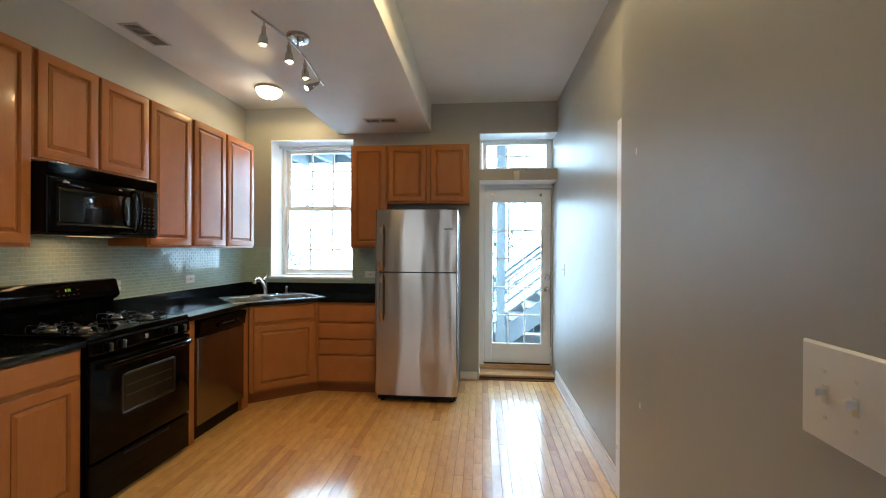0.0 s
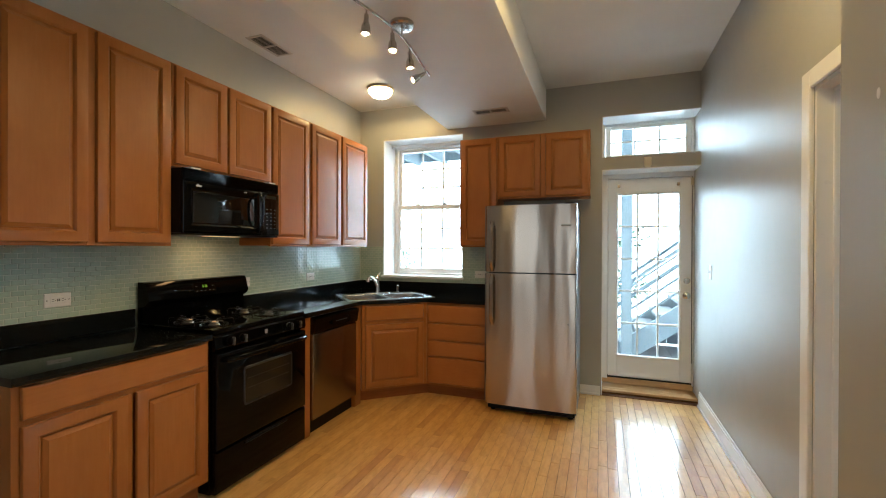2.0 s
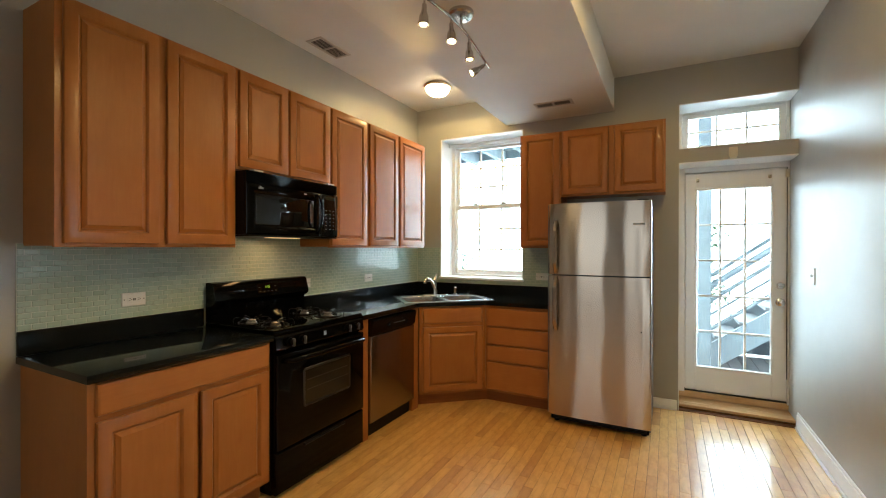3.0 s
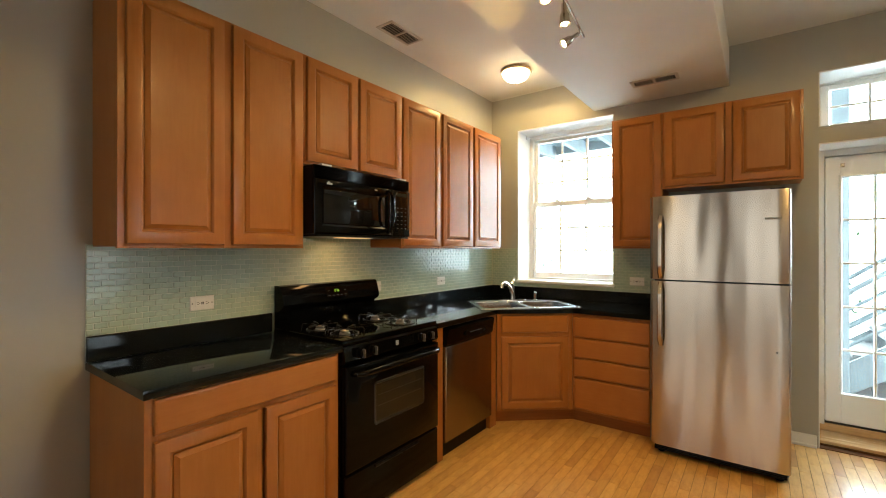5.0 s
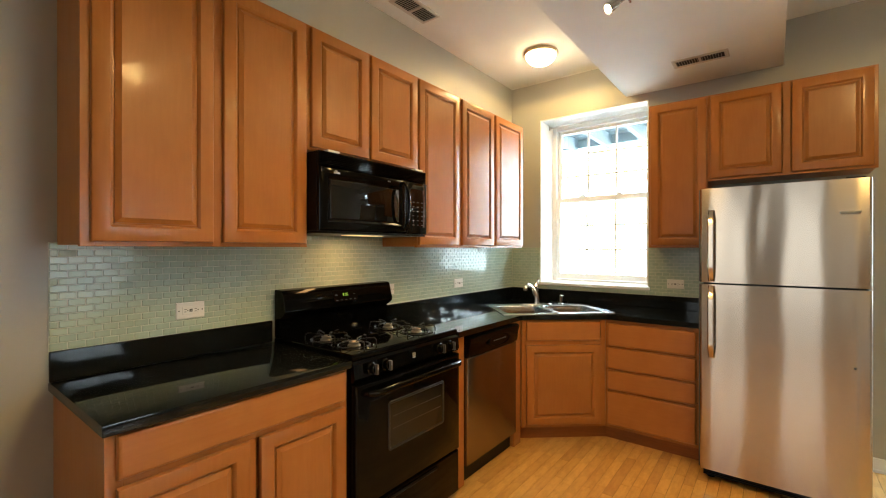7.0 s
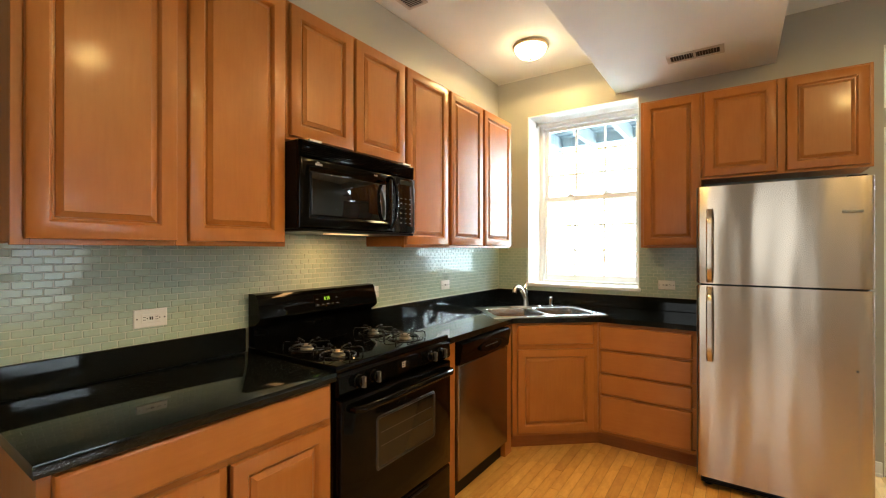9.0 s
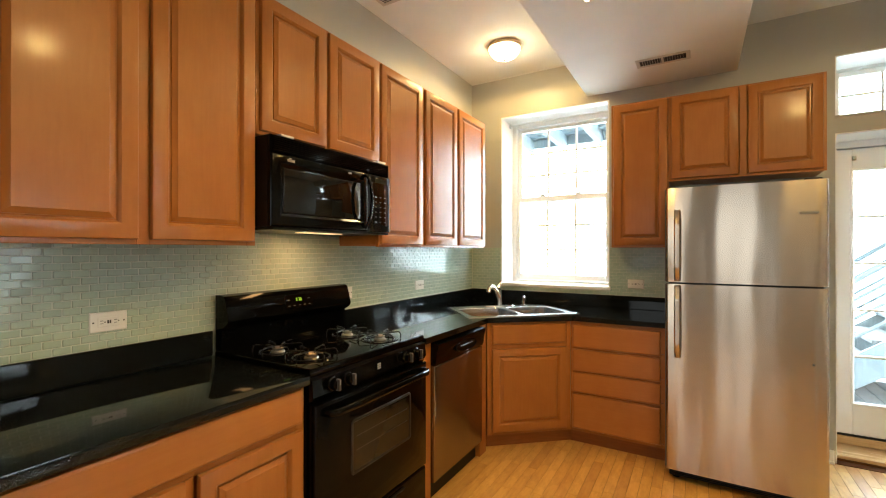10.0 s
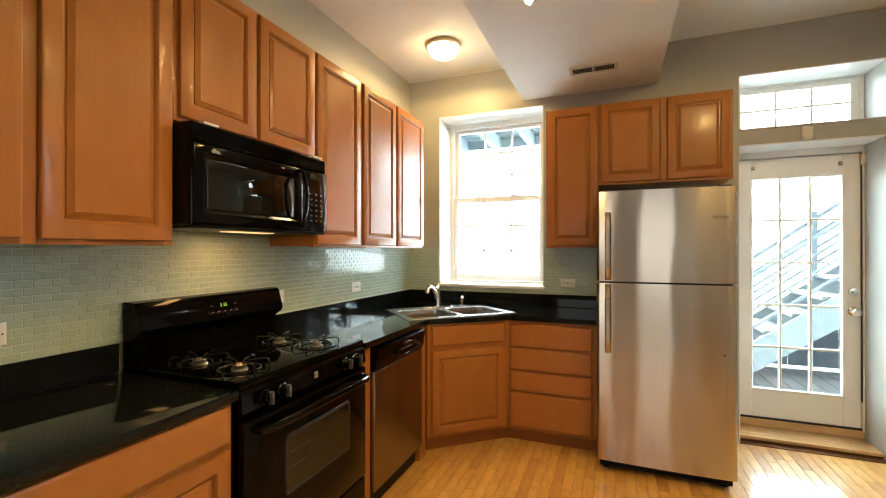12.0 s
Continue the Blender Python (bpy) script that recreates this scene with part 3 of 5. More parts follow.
def on_west(y, x=WX + 0.303):
    return pose(x, y, 0, 0, 0, 90)


def on_north(x, y=NY - 0.295):
    return pose(x, y, 0)


UZ0, UZ1 = 1.382, 2.422
wall_cabinet("tall two-door honey maple cabinet with raised panels", on_west(1.172), 0.826, UZ0, UZ1, [(0.026, 0.400), (0.438, 0.812)], [0.419])
wall_cabinet("short two-door honey maple cabinet above the microwave", on_west(1.999), 0.774, 1.836, UZ1, [(0.016, 0.369), (0.391, 0.764)], [0.380])
wall_cabinet("two-door honey maple cabinet beside the microwave", on_west(2.774), 0.898, UZ0, UZ1, [(0.010, 0.427), (0.465, 0.888)], [0.446])
wall_cabinet("single-door honey maple cabinet at the end of the row", on_west(3.673), 0.482, UZ0, UZ1, [(0.018, 0.468)], [])
wall_cabinet("narrow single-door honey maple cabinet beside the window", on_north(-1.320), 0.372, UZ0, UZ1, [(0.016, 0.366)], [])
wall_cabinet("short two-door honey maple cabinet over the refrigerator", on_north(-0.947), 0.829, 1.836, UZ1, [(0.018, 0.398), (0.446, 0.812)], [0.422])

CT, CB = 0.905, 0.872         # worktop's upper and lower face
BX = -2.022                   # west base cabinets' face
BY = 3.945                    # north base cabinets' face


def base_cabinet(label, m, w, depth=0.58, toe=0.075, ends=(0, 0)):
    c = empty("base_cabinet", m, label, "cabinet", "maple base cabinets")
    part("body", boxes(((0.002, 0.0195, 0.105), (w - 0.002, depth, CB - 0.001))), MAPLE_V, c)
    part("toe_board", boxes(((0.002 - ends[0], toe, 0.0), (w - 0.002 + ends[1], toe + 0.015, 0.104))), TOE, c)
    return c


c = base_cabinet("honey maple base cabinet with one drawer and two doors", on_west(1.166, BX), 0.826)
face_frame(c, 0.826, 0.105, CB - 0.001, [], [(0.105, 0.135), (0.713, 0.742), (0.852, CB - 0.001)])
part("stile", boxes(((0.400, 0, 0.136), (0.426, 0.019, 0.7125)), bevel=0.0012), MAPLE_V, c)
part("side_panel", boxes(((-0.004, 0.0, 0.0), (0.0015, 0.58, CB - 0.001))), MAPLE_V, c)
drawer_front(c, 0.022, 0.738, 0.808, 0.862)
raised_door(c, 0.022, 0.122, 0.396, 0.714)
raised_door(c, 0.434, 0.122, 0.806, 0.714)

# fillers on both sides of the dishwasher
for y0, y1 in ((2.783, 2.848), (3.452, 3.548)):
    solid("filler_panel", boxes(((-2.58, y0, 0.0), (-2.012, y1, CB - 0.001)), bevel=0.002), MAPLE_V, "honey maple upright panel beside the dishwasher", "cabinet panel")

# corner sink cabinet, set across the corner
DA, DB = Vector((-2.006, 3.552)), Vector((-1.545, BY))
dl = (DB - DA).length
dm = pose(DA.x, DA.y, 0, 0, 0, math.degrees(math.atan2((DB - DA).y, (DB - DA).x)))
c = base_cabinet("corner sink cabinet in honey maple with one door", dm, dl, 0.30, 0.07, (0.03, 0.05))
face_frame(c, dl, 0.105, CB - 0.001, [], [(0.105, 0.14), (0.69, 0.735), (0.852, CB - 0.001)], stile=0.032)
drawer_front(c, 0.034, 0.722, dl - 0.040, 0.856)
raised_door(c, 0.034, 0.128, dl - 0.036, 0.690)

# drawer bank beside the refrigerator
dw = 0.605
c = base_cabinet("honey maple base cabinet with four drawers", on_north(-1.544, BY), dw, ends=(0.02, 0))
face_frame(c, dw, 0.105, CB - 0.001, [], [(0.105, 0.13), (0.355, 0.390), (0.505, 0.540), (0.665, 0.700), (0.84, CB - 0.001)], stile=0.022)
for z0, z1 in ((0.128, 0.366), (0.380, 0.516), (0.528, 0.676), (0.690, 0.846)):
    drawer_front(c, 0.016, z0, dw - 0.040, z1)

# ---- worktops ----
EDGE = -1.992
end_top = empty("worktop", pose(0, 0, 0), "polished black granite worktop on the end cabinet", "worktop")
part("slab", prism(bmesh.new(), [(WX + 0.002, 1.150), (EDGE, 1.150), (EDGE, 1.994), (WX + 0.002, 1.994)], CB, CT, 0.004), GRANITE, end_top)
part("upstand", boxes(((WX + 0.001, 1.150, CT + 0.0005), (WX + 0.022, 1.994, 1.012)), bevel=0.003), GRANITE, end_top)
# the corner worktop, with a cut-out for the sink
sink_c, sink_r = Vector((-1.995, 3.945)), radians(45)
ux, uy = Vector((math.cos(sink_r), math.sin(sink_r))), Vector((-math.sin(sink_r), math.cos(sink_r)))


def on_sink(a, b):
    p = sink_c + ux * a + uy * b
    return (p.x, p.y)


outer = [(WX + 0.002, 2.770), (EDGE, 2.770), (EDGE, 3.535), (-1.528, 3.918), (-0.945, 3.918), (-0.945, NY - 0.002), (WX + 0.002, NY - 0.002)]
hole = [on_sink(-0.385, -0.245), on_sink(0.385, -0.245), on_sink(0.385, 0.17), on_sink(-0.385, 0.17)]
bm = bmesh.new()
for z in (CB, CT):
    a = [bm.verts.new((x, y, z)) for x, y in outer]
    b = [bm.verts.new((x, y, z)) for x, y in hole]
    for grp in ((a[0], a[1], a[2], b[0], b[3], a[6]), (a[2], a[3], b[1], b[0]), (a[3], a[4], a[5], b[2], b[1]), (a[5], a[6], b[3], b[2])):
        bm.faces.new(grp)
    if z == CB:
        low_a, low_b = a, b
for k in range(7):
    bm.faces.new((low_a[k], low_a[(k + 1) % 7], a[(k + 1) % 7], a[k]))
for k in range(4):
    bm.faces.new((low_b[k], b[k], b[(k + 1) % 4], low_b[(k + 1) % 4]))
corner_top = empty("worktop", pose(0, 0, 0), "polished black granite corner worktop around the sink", "worktop")
part("slab", bm, GRANITE, corner_top)
part("upstand", boxes(((WX + 0.001, 2.770, CT + 0.0005), (WX + 0.022, NY - 0.002, 1.005)), bevel=0.003), GRANITE, corner_top)
part("upstand", boxes(((WX + 0.023, NY - 0.023, CT + 0.0005), (-0.945, NY - 0.002, 1.005)), bevel=0.003), GRANITE, corner_top)

# ---- sink and tap ----
sm = pose(sink_c.x, sink_c.y, CT, 0, 0, 45)
sink = empty("kitchen_sink", sm, "double-bowl stainless steel sink set across the corner", "sink")


def bowl(bm, x0, y0, x1, y1, depth=0.17, r=0.06, z=0.006):
    """A rounded basin hanging from the rim."""
    def ring(s, zz, rr):
        pts = []
        for cx, cy, a0 in ((x1 - s - rr, y1 - s - rr, 0), (x0 + s + rr, y1 - s - rr, 90), (x0 + s + rr, y0 + s + rr, 180), (x1 - s - rr, y0 + s + rr, 270)):
            for k in range(5):
                a = radians(a0 + 22.5 * k)
                pts.append(bm.verts.new((cx + rr * math.cos(a), cy + rr * math.sin(a), zz)))
        return pts
    rs = [ring(0, z, r), ring(0.006, z - 0.006, r), ring(0.012, z - depth + 0.03, r), ring(0.04, z - depth, r * 0.8)]
    for p, q in zip(rs, rs[1:]):
        for k in range(20):
            bm.faces.new((p[k], p[(k + 1) % 20], q[(k + 1) % 20], q[k]))
    bm.faces.new(rs[-1])
    return rs[0]


bm = bmesh.new()
edge = [[bm.verts.new((x, y, z)) for x, y in ((-0.418 + s, -0.279 + s), (0.418 - s, -0.279 + s), (0.418 - s, 0.279 - s), (-0.418 + s, 0.279 - s))] for s, z in ((0.0, 0.0), (0.004, 0.006), (0.012, 0.006))]
for p, q in zip(edge, edge[1:]):
    for k in range(4):
        bm.faces.new((p[k], p[(k + 1) % 4], q[(k + 1) % 4], q[k]))
left, right = (-0.375, -0.235, -0.015, 0.165), (0.015, -0.235, 0.375, 0.165)
# the flat rim as strips round the two bowls
for x0, y0, x1, y1 in ((-0.406, -0.267, 0.406, -0.235), (-0.406, 0.165, 0.406, 0.267), (-0.406, -0.235, -0.375, 0.165), (-0.015, -0.235, 0.015, 0.165), (0.375, -0.235, 0.406, 0.165)):
    bm.faces.new([bm.verts.new((x, y, 0.006)) for x, y in ((x0, y0), (x1, y0), (x1, y1), (x0, y1))])
for x0, y0, x1, y1 in (left, right):
    r = 0.06
    for cx, cy, sx, sy in ((x0, y0, 1, 1), (x1, y0, -1, 1), (x1, y1, -1, -1), (x0, y1, 1, -1)):
        fan = [bm.verts.new((cx, cy, 0.006))]
        for k in range(5):
            a = radians(22.5 * k)
            fan.append(bm.verts.new((cx + sx * (r - r * math.sin(a)), cy + sy * (r - r * math.cos(a)), 0.006)))
        bm.faces.new(fan)
part("rim", bm, STEEL_SINK, sink)
for spot in (left, right):
    bm = bmesh.new()
    bowl(bm, *spot)
    bl = part("bowl", bm, STEEL_SINK, sink)
    cx, cy = (spot[0] + spot[2]) / 2, (spot[1] + spot[3]) / 2
    part("drain", lathe(bmesh.new(), [(0.043, -0.1635), (0.043, -0.161), (0.034, -0.1605), (0.030, -0.1625), (0, -0.1625)], Matrix.Translation((cx, cy, 0))), CHROME, bl)

tap = empty("kitchen_tap", sm @ pose(0, 0.215, 0.006), "single-lever brushed nickel tap with a pull-out head", "tap")
part("base_plate", lathe(bmesh.new(), [(0.13, 0), (0.13, 0.004), (0.12, 0.009), (0, 0.009)], Matrix.Diagonal((1, 0.24, 1, 1)), 32), CHROME, tap)
body = tube(bmesh.new(), [(0, 0, 0.008), (0, 0, 0.03), (-0.003, 0, 0.09), (-0.012, 0, 0.145)], [0.026, 0.022, 0.019, 0.024])
part("body", body, NICKEL, tap)
part("spout", tube(bmesh.new(), [(-0.004, 0.0, 0.070), (-0.030, -0.012, 0.120), (-0.060, -0.030, 0.156), (-0.092, -0.052, 0.166), (-0.116, -0.070, 0.152), (-0.124, -0.078, 0.122)], [0.019, 0.018, 0.017, 0.018, 0.019, 0.018]), NICKEL, tap)
part("lever", tube(bmesh.new(), [(-0.012, 0.0, 0.145), (0.006, 0.012, 0.172), (0.018, 0.02, 0.196), (0.024, 0.024, 0.208)], [0.021, 0.012, 0.009, 0.007]), NICKEL, tap)
disp = empty("soap_dispenser", sm @ pose(0.21, 0.215, 0.006), "short brushed nickel sprayer beside the tap", "sprayer")
part("collar", lathe(bmesh.new(), [(0.022, 0), (0.022, 0.006), (0.016, 0.010), (0, 0.010)]), NICKEL, disp)
part("stem", tube(bmesh.new(), [(0, 0, 0.008), (0, 0, 0.035), (0, -0.003, 0.062), (0, -0.012, 0.074)], [0.011, 0.013, 0.016, 0.012]), NICKEL, disp)

# ---- cooker ----
ck = empty("gas_cooker", pose(-1.998, 2.004, 0, 0, 0, 90), "black freestanding gas cooker with four burners", "cooker")
W = 0.757
part("body", boxes(((0.0, 0.03, 0.015), (W, 0.585, 0.898)), bevel=0.003), BLACK, ck)
bm = boxes(((-0.002, 0.0, 0.895), (W + 0.002, 0.60, 0.925)), bevel=0.010, seg=3)
part("cooktop", bm, BLACK, ck)
bm = bmesh.new()
prof = [(0.030, 0.800), (-0.004, 0.806), (-0.012, 0.820), (-0.006, 0.882), (0.004, 0.893), (0.035, 0.894)]
ends = [[bm.verts.new((x, y, z)) for y, z in prof] for x in (0.0, W)]
for k in range(len(prof)):
    q = (k + 1) % len(prof)
    bm.faces.new((ends[0][k], ends[0][q], ends[1][q], ends[1][k]))
for e in ends:
    bm.faces.new(e)
part("control_panel", bm, BLACK, ck)
for x in (0.095, 0.180, W - 0.180, W - 0.095):
    kn = lathe(bmesh.new(), [(0.026, 0), (0.026, 0.008), (0.022, 0.012), (0.020, 0.030), (0.014, 0.034), (0, 0.034)], Matrix.Translation((x, -0.009, 0.850)) @ Matrix.Rotation(radians(86), 4, "X"))
    kb = part("knob", kn, BLACK, ck)
    part("knob_grip", boxes(((x - 0.006, -0.054, 0.829), (x + 0.006, -0.036, 0.873)), bevel=0.003, seg=2), GRIP, kb)
    part("knob_mark", boxes(((x - 0.0015, -0.0550, 0.852), (x + 0.0015, -0.0541, 0.870))), BADGE, kb)
part("badge", boxes(*[((W / 2 - 0.011, -0.0125, z), (W / 2 + 0.011, -0.0095, z + 0.007)) for z in (0.840, 0.849, 0.858)], bevel=0.001), BADGE, ck)
od = part("oven_door", nested(bmesh.new(), 0.004, 0.262, W - 0.004, 0.792, [(0.0, 0.028), (0.0, -0.008), (0.004, -0.016), (0.012, -0.020), (0.14, -0.020)]), BLACK, ck)


def rounded(x0, z0, x1, z1, r, y):
    """Corner points of an upright rounded rectangle at depth y."""
    pts = []
    for cx, cz, a0 in ((x1 - r, z1 - r, 0), (x0 + r, z1 - r, 90), (x0 + r, z0 + r, 180), (x1 - r, z0 + r, 270)):
        pts += [(cx + r * math.cos(radians(a0 + 18 * k)), y, cz + r * math.sin(radians(a0 + 18 * k))) for k in range(6)]
    return pts


OW = (0.190, 0.450, W - 0.150, 0.678)
bm = bmesh.new()
loops = [[bm.verts.new(p) for p in rounded(OW[0] + s, OW[1] + s, OW[2] - s, OW[3] - s, 0.020 - s, y)] for s, y in ((0.0, -0.0200), (0.003, -0.0245), (0.010, -0.0250), (0.014, -0.0212))]
for a, b in zip(loops, loops[1:]):
    for k in range(24):
        bm.faces.new((a[k], a[(k + 1) % 24], b[(k + 1) % 24], b[k]))
part("window_trim", bm, OVEN_TRIM, od)
bm = bmesh.new()
bm.faces.new([bm.verts.new(p) for p in rounded(OW[0] + 0.013, OW[1] + 0.013, OW[2] - 0.013, OW[3] - 0.013, 0.008, -0.0210)])
part("oven_glass", bm, OVEN_GLASS, od)
for z in (0.545, 0.602):
    part("oven_rack", boxes(((OW[0] + 0.03, -0.0216, z), (OW[2] - 0.03, -0.0212, z + 0.0035))), OVEN_RACK, od)
bm = tube(bmesh.new(), [(0.05, -0.022, 0.756), (0.053, -0.05, 0.757), (0.075, -0.064, 0.757), (0.15, -0.068, 0.757), (W - 0.15, -0.068, 0.757), (W - 0.075, -0.064, 0.757), (W - 0.053, -0.05, 0.757), (W - 0.05, -0.022, 0.756)], 0.0155, 12)
part("door_handle", bm, BLACK, od)
part("storage_drawer", nested(bmesh.new(), 0.004, 0.022, W - 0.004, 0.252, [(0.0, 0.028), (0.0, -0.006), (0.006, -0.014), (0.014, -0.016)]), BLACK, ck)
part("drawer_grip", boxes(((0.20, -0.024, 0.226), (W - 0.20, -0.0165, 0.240)), bevel=0.003), BLACK_SATIN, ck)
for x in (0.05, W - 0.05):
    for y in (0.06, 0.54):
        part("foot", lathe(bmesh.new(), [(0.018, 0), (0.018, 0.012), (0.008, 0.014), (0.008, 0.036), (0, 0.036)], Matrix.Translation((x, y, 0)), 12), BLACK_SATIN, ck)
# backguard: upright back, leaning head with rounded shoulders
bm = bmesh.new()
prof = [(0.598, 0.925), (0.556, 0.925), (0.552, 1.020), (0.520, 1.040), (0.508, 1.052), (0.506, 1.066), (0.530, 1.150), (0.540, 1.162), (0.556, 1.166), (0.598, 1.166)]
ends = [[bm.verts.new((x, y, z)) for y, z in prof] for x in (0.002, W - 0.002)]
for k in range(len(prof)):
    q = (k + 1) % len(prof)
    bm.faces.new((ends[0][k], ends[0][q], ends[1][q], ends[1][k]))
for e in ends:
    bm.faces.new(e)
bg = part("backguard", bm, BLACK, ck)
lean = Matrix.Translation((0, 0.506, 1.066)) @ Matrix.Rotation(radians(-15.9), 4, "X")
part("clock_panel", boxes(((0.305, -0.0025, 0.012), (0.475, -0.0005, 0.076)), bevel=0.0008), BLACK, bg, m=lean)
bm = bmesh.new()
for i, digit in enumerate(("836")):
    segs = {"8": "abcdefg", "3": "abcdg", "6": "acdefg"}[digit]
    x = 0.372 + i * 0.012 + (0.003 if i else 0)
    for s in segs:
        x0, z0, x1, z1 = {"a": (0, .018, .009, .020), "g": (0, .009, .009, .011), "d": (0, 0, .009, .002), "f": (0, .010, .002, .020), "e": (0, 0, .002, .010), "b": (.007, .010, .009, .020), "c": (.007, 0, .009, .010)}[s]
        box(bm, (x + x0 * 0.75, -0.0032, 0.044 + z0 * 0.75), (x + x1 * 0.75, -0.0027, 0.044 + z1 * 0.75))
part("clock_digits", bm, DIGITS, bg, "green lit clock digits", lean)
for i in range(5):
    part("button", boxes(((0.318 + i * 0.032, -0.0032, 0.020), (0.332 + i * 0.032, -0.0027, 0.023))), LEGEND, bg, m=lean)
for x in (0.318, 0.446):
    part("button", boxes(((x, -0.0032, 0.050), (x + 0.014, -0.0027, 0.053))), LEGEND, bg, m=lean)
BURN = [(0.120, 0.335), (0.120, 0.130), (0.545, 0.335), (0.545, 0.120)]
for x, y in BURN:
    well = part("burner_well", lathe(bmesh.new(), [(0.092, 0.9255), (0.088, 0.9285), (0.07, 0.9265), (0.05, 0.9262), (0, 0.9262)], Matrix.Translation((x, y, 0)), 28), BLACK, ck)
    part("burner_head", lathe(bmesh.new(), [(0.030, 0.9265), (0.028, 0.932), (0.020, 0.935), (0.020, 0.939), (0.024, 0.941), (0.024, 0.945), (0.019, 0.948), (0, 0.9485)], Matrix.Translation((x, y, 0)), 20), ALUMINIUM, ck, "bare metal burner head")
    bm = bmesh.new()
    zt, h = 0.960, 0.102
    ring = [(x + 0.074 * math.cos(k * math.tau / 20), y + 0.074 * math.sin(k * math.tau / 20), 0.931) for k in range(21)]
    tube(bm, ring, 0.0028, 6)
    for k in range(6):
        ca, sa = math.cos(k * math.tau / 6 + 0.26), math.sin(k * math.tau / 6 + 0.26)
        tube(bm, [(x + ca * q, y + sa * q, z) for q, z in ((h, 0.927), (h, 0.945), (h - 0.004, 0.956), (h - 0.012, zt), (0.030, zt - 0.004), (0.024, zt - 0.010))], 0.0031, 6)
    part("grate", bm, IRON, ck)
bm = boxes(((0.155, 0.345, 0.9255), (0.365, 0.405, 0.945)), bevel=0.006)
for k in range(4):
    box(bm, (0.16, 0.342 + k * 0.014, 0.946 + k * 0.006), (0.36, 0.350 + k * 0.014, 0.952 + k * 0.006), 0.001)
for x in (0.165, 0.345):
    box(bm, (x, 0.345, 0.940), (x + 0.01, 0.400, 0.966), 0.001)
part("oven_vent", bm, BLACK, ck)

# ---- microwave hung under the short cabinet ----
mw = empty("microwave", pose(-2.222, 2.003, 0, 0, 0, 90), "black over-range microwave with a curved handle", "microwave")
MWW, M0, M1 = 0.757, 1.446, 1.826
part("body", boxes(((0.0, 0.022, M0 + 0.012), (MWW, 0.38, M1)), bevel=0.003), BLACK_SATIN, mw)
part("underside", boxes(((0.01, 0.0, M0), (MWW - 0.01, 0.375, M0 + 0.0115)), bevel=0.003), BLACK_SATIN, mw)
part("vent_frame", boxes(((0.0, 0.006, M1 - 0.068), (MWW, 0.0215, M1)), bevel=0.003), BLACK, mw)
for k in range(7):
    part("vent_slat", boxes(((0.012, -0.002, M1 - 0.062 + k * 0.0085), (MWW - 0.012, 0.007, M1 - 0.0575 + k * 0.0085)), bevel=0.001), BLACK, mw)
md = part("door", nested(bmesh.new(), 0.0, M0 + 0.013, 0.583, M1 - 0.070, [(0.0, 0.0215), (0.0, 0.006), (0.004, 0.0), (0.010, -0.003), (0.042, -0.006), (0.054, 0.003), (0.06, 0.003)]), BLACK, mw)
part("window", nested(bmesh.new(), 0.062, M0 + 0.072, 0.522, M1 - 0.128, [(0.0, 0.0015), (0.002, 0.0005)]), BLACK_GLASS, md)
part("panel", nested(bmesh.new(), 0.585, M0 + 0.013, MWW, M1 - 0.070, [(0.0, 0.0215), (0.0, 0.004), (0.004, -0.002), (0.010, -0.004)]), BLACK_GLASS, mw)
for r in range(6):
    for k in range(3):
        x, z = 0.628 + k * 0.037, M0 + 0.062 + r * 0.026
        part("button", boxes(((x, -0.0055, z), (x + 0.014, -0.0042, z + 0.005))), LEGEND, mw)
part("display", boxes(((0.626, -0.0055, M1 - 0.112), (0.722, -0.0042, M1 - 0.088)), bevel=0.0006), gloss("unlit_display", (0.02, 0.025, 0.022), 0.08), mw)
part("door_handle", tube(bmesh.new(), [(0.552, -0.004, M0 + 0.030), (0.553, -0.022, M0 + 0.045), (0.556, -0.040, M0 + 0.10), (0.558, -0.046, M0 + 0.17), (0.556, -0.040, M0 + 0.24), (0.553, -0.022, M0 + 0.285), (0.552, -0.004, M0 + 0.298)], 0.0075, 12), BLACK, mw)
part("badge", boxes(((0.075, -0.0058, M1 - 0.100), (0.112, -0.0045, M1 - 0.090)), ((0.082, -0.0058, M1 - 0.0895), (0.096, -0.0045, M1 - 0.084)), bevel=0.0005), BADGE, mw, "plain silver maker's badge")
part("model_label", boxes(((0.430, -0.0058, M1 - 0.095), (0.452, -0.0045, M1 - 0.088))), BADGE, mw)
part("hood_lens", boxes(((0.26, 0.10, M0 - 0.003), (0.50, 0.17, M0 - 0.0005)), bevel=0.001), HOOD_LENS, mw, "lit hood lamp lens")
for x in (0.05, 0.66):
    part("mounting_spacer", boxes(((x, 0.002, M1 + 0.0003), (x + 0.065, 0.10, M1 + 0.0092)), bevel=0.001), PLASTIC, mw)

# ---- dishwasher ----
dish = empty("dishwasher", pose(-1.992, 2.850, 0, 0, 0, 90), "steel-fronted dishwasher with a black control panel", "dishwasher")
DWW = 0.600
part("body", boxes(((0.004, 0.03, 0.10), (DWW - 0.004, 0.57, 0.862))), BLACK_SATIN, dish)
part("door", nested(bmesh.new(), 0.004, 0.112, DWW - 0.004, 0.738, [(0.0, 0.03), (0.0, 0.004), (0.004, 0.0), (0.012, -0.002)]), STEEL_DARK, dish)
bm = bmesh.new()
prof = [(0.03, 0.742), (-0.002, 0.744), (-0.010, 0.76), (-0.014, 0.80), (-0.024, 0.845), (-0.020, 0.858), (-0.004, 0.862), (0.03, 0.862)]
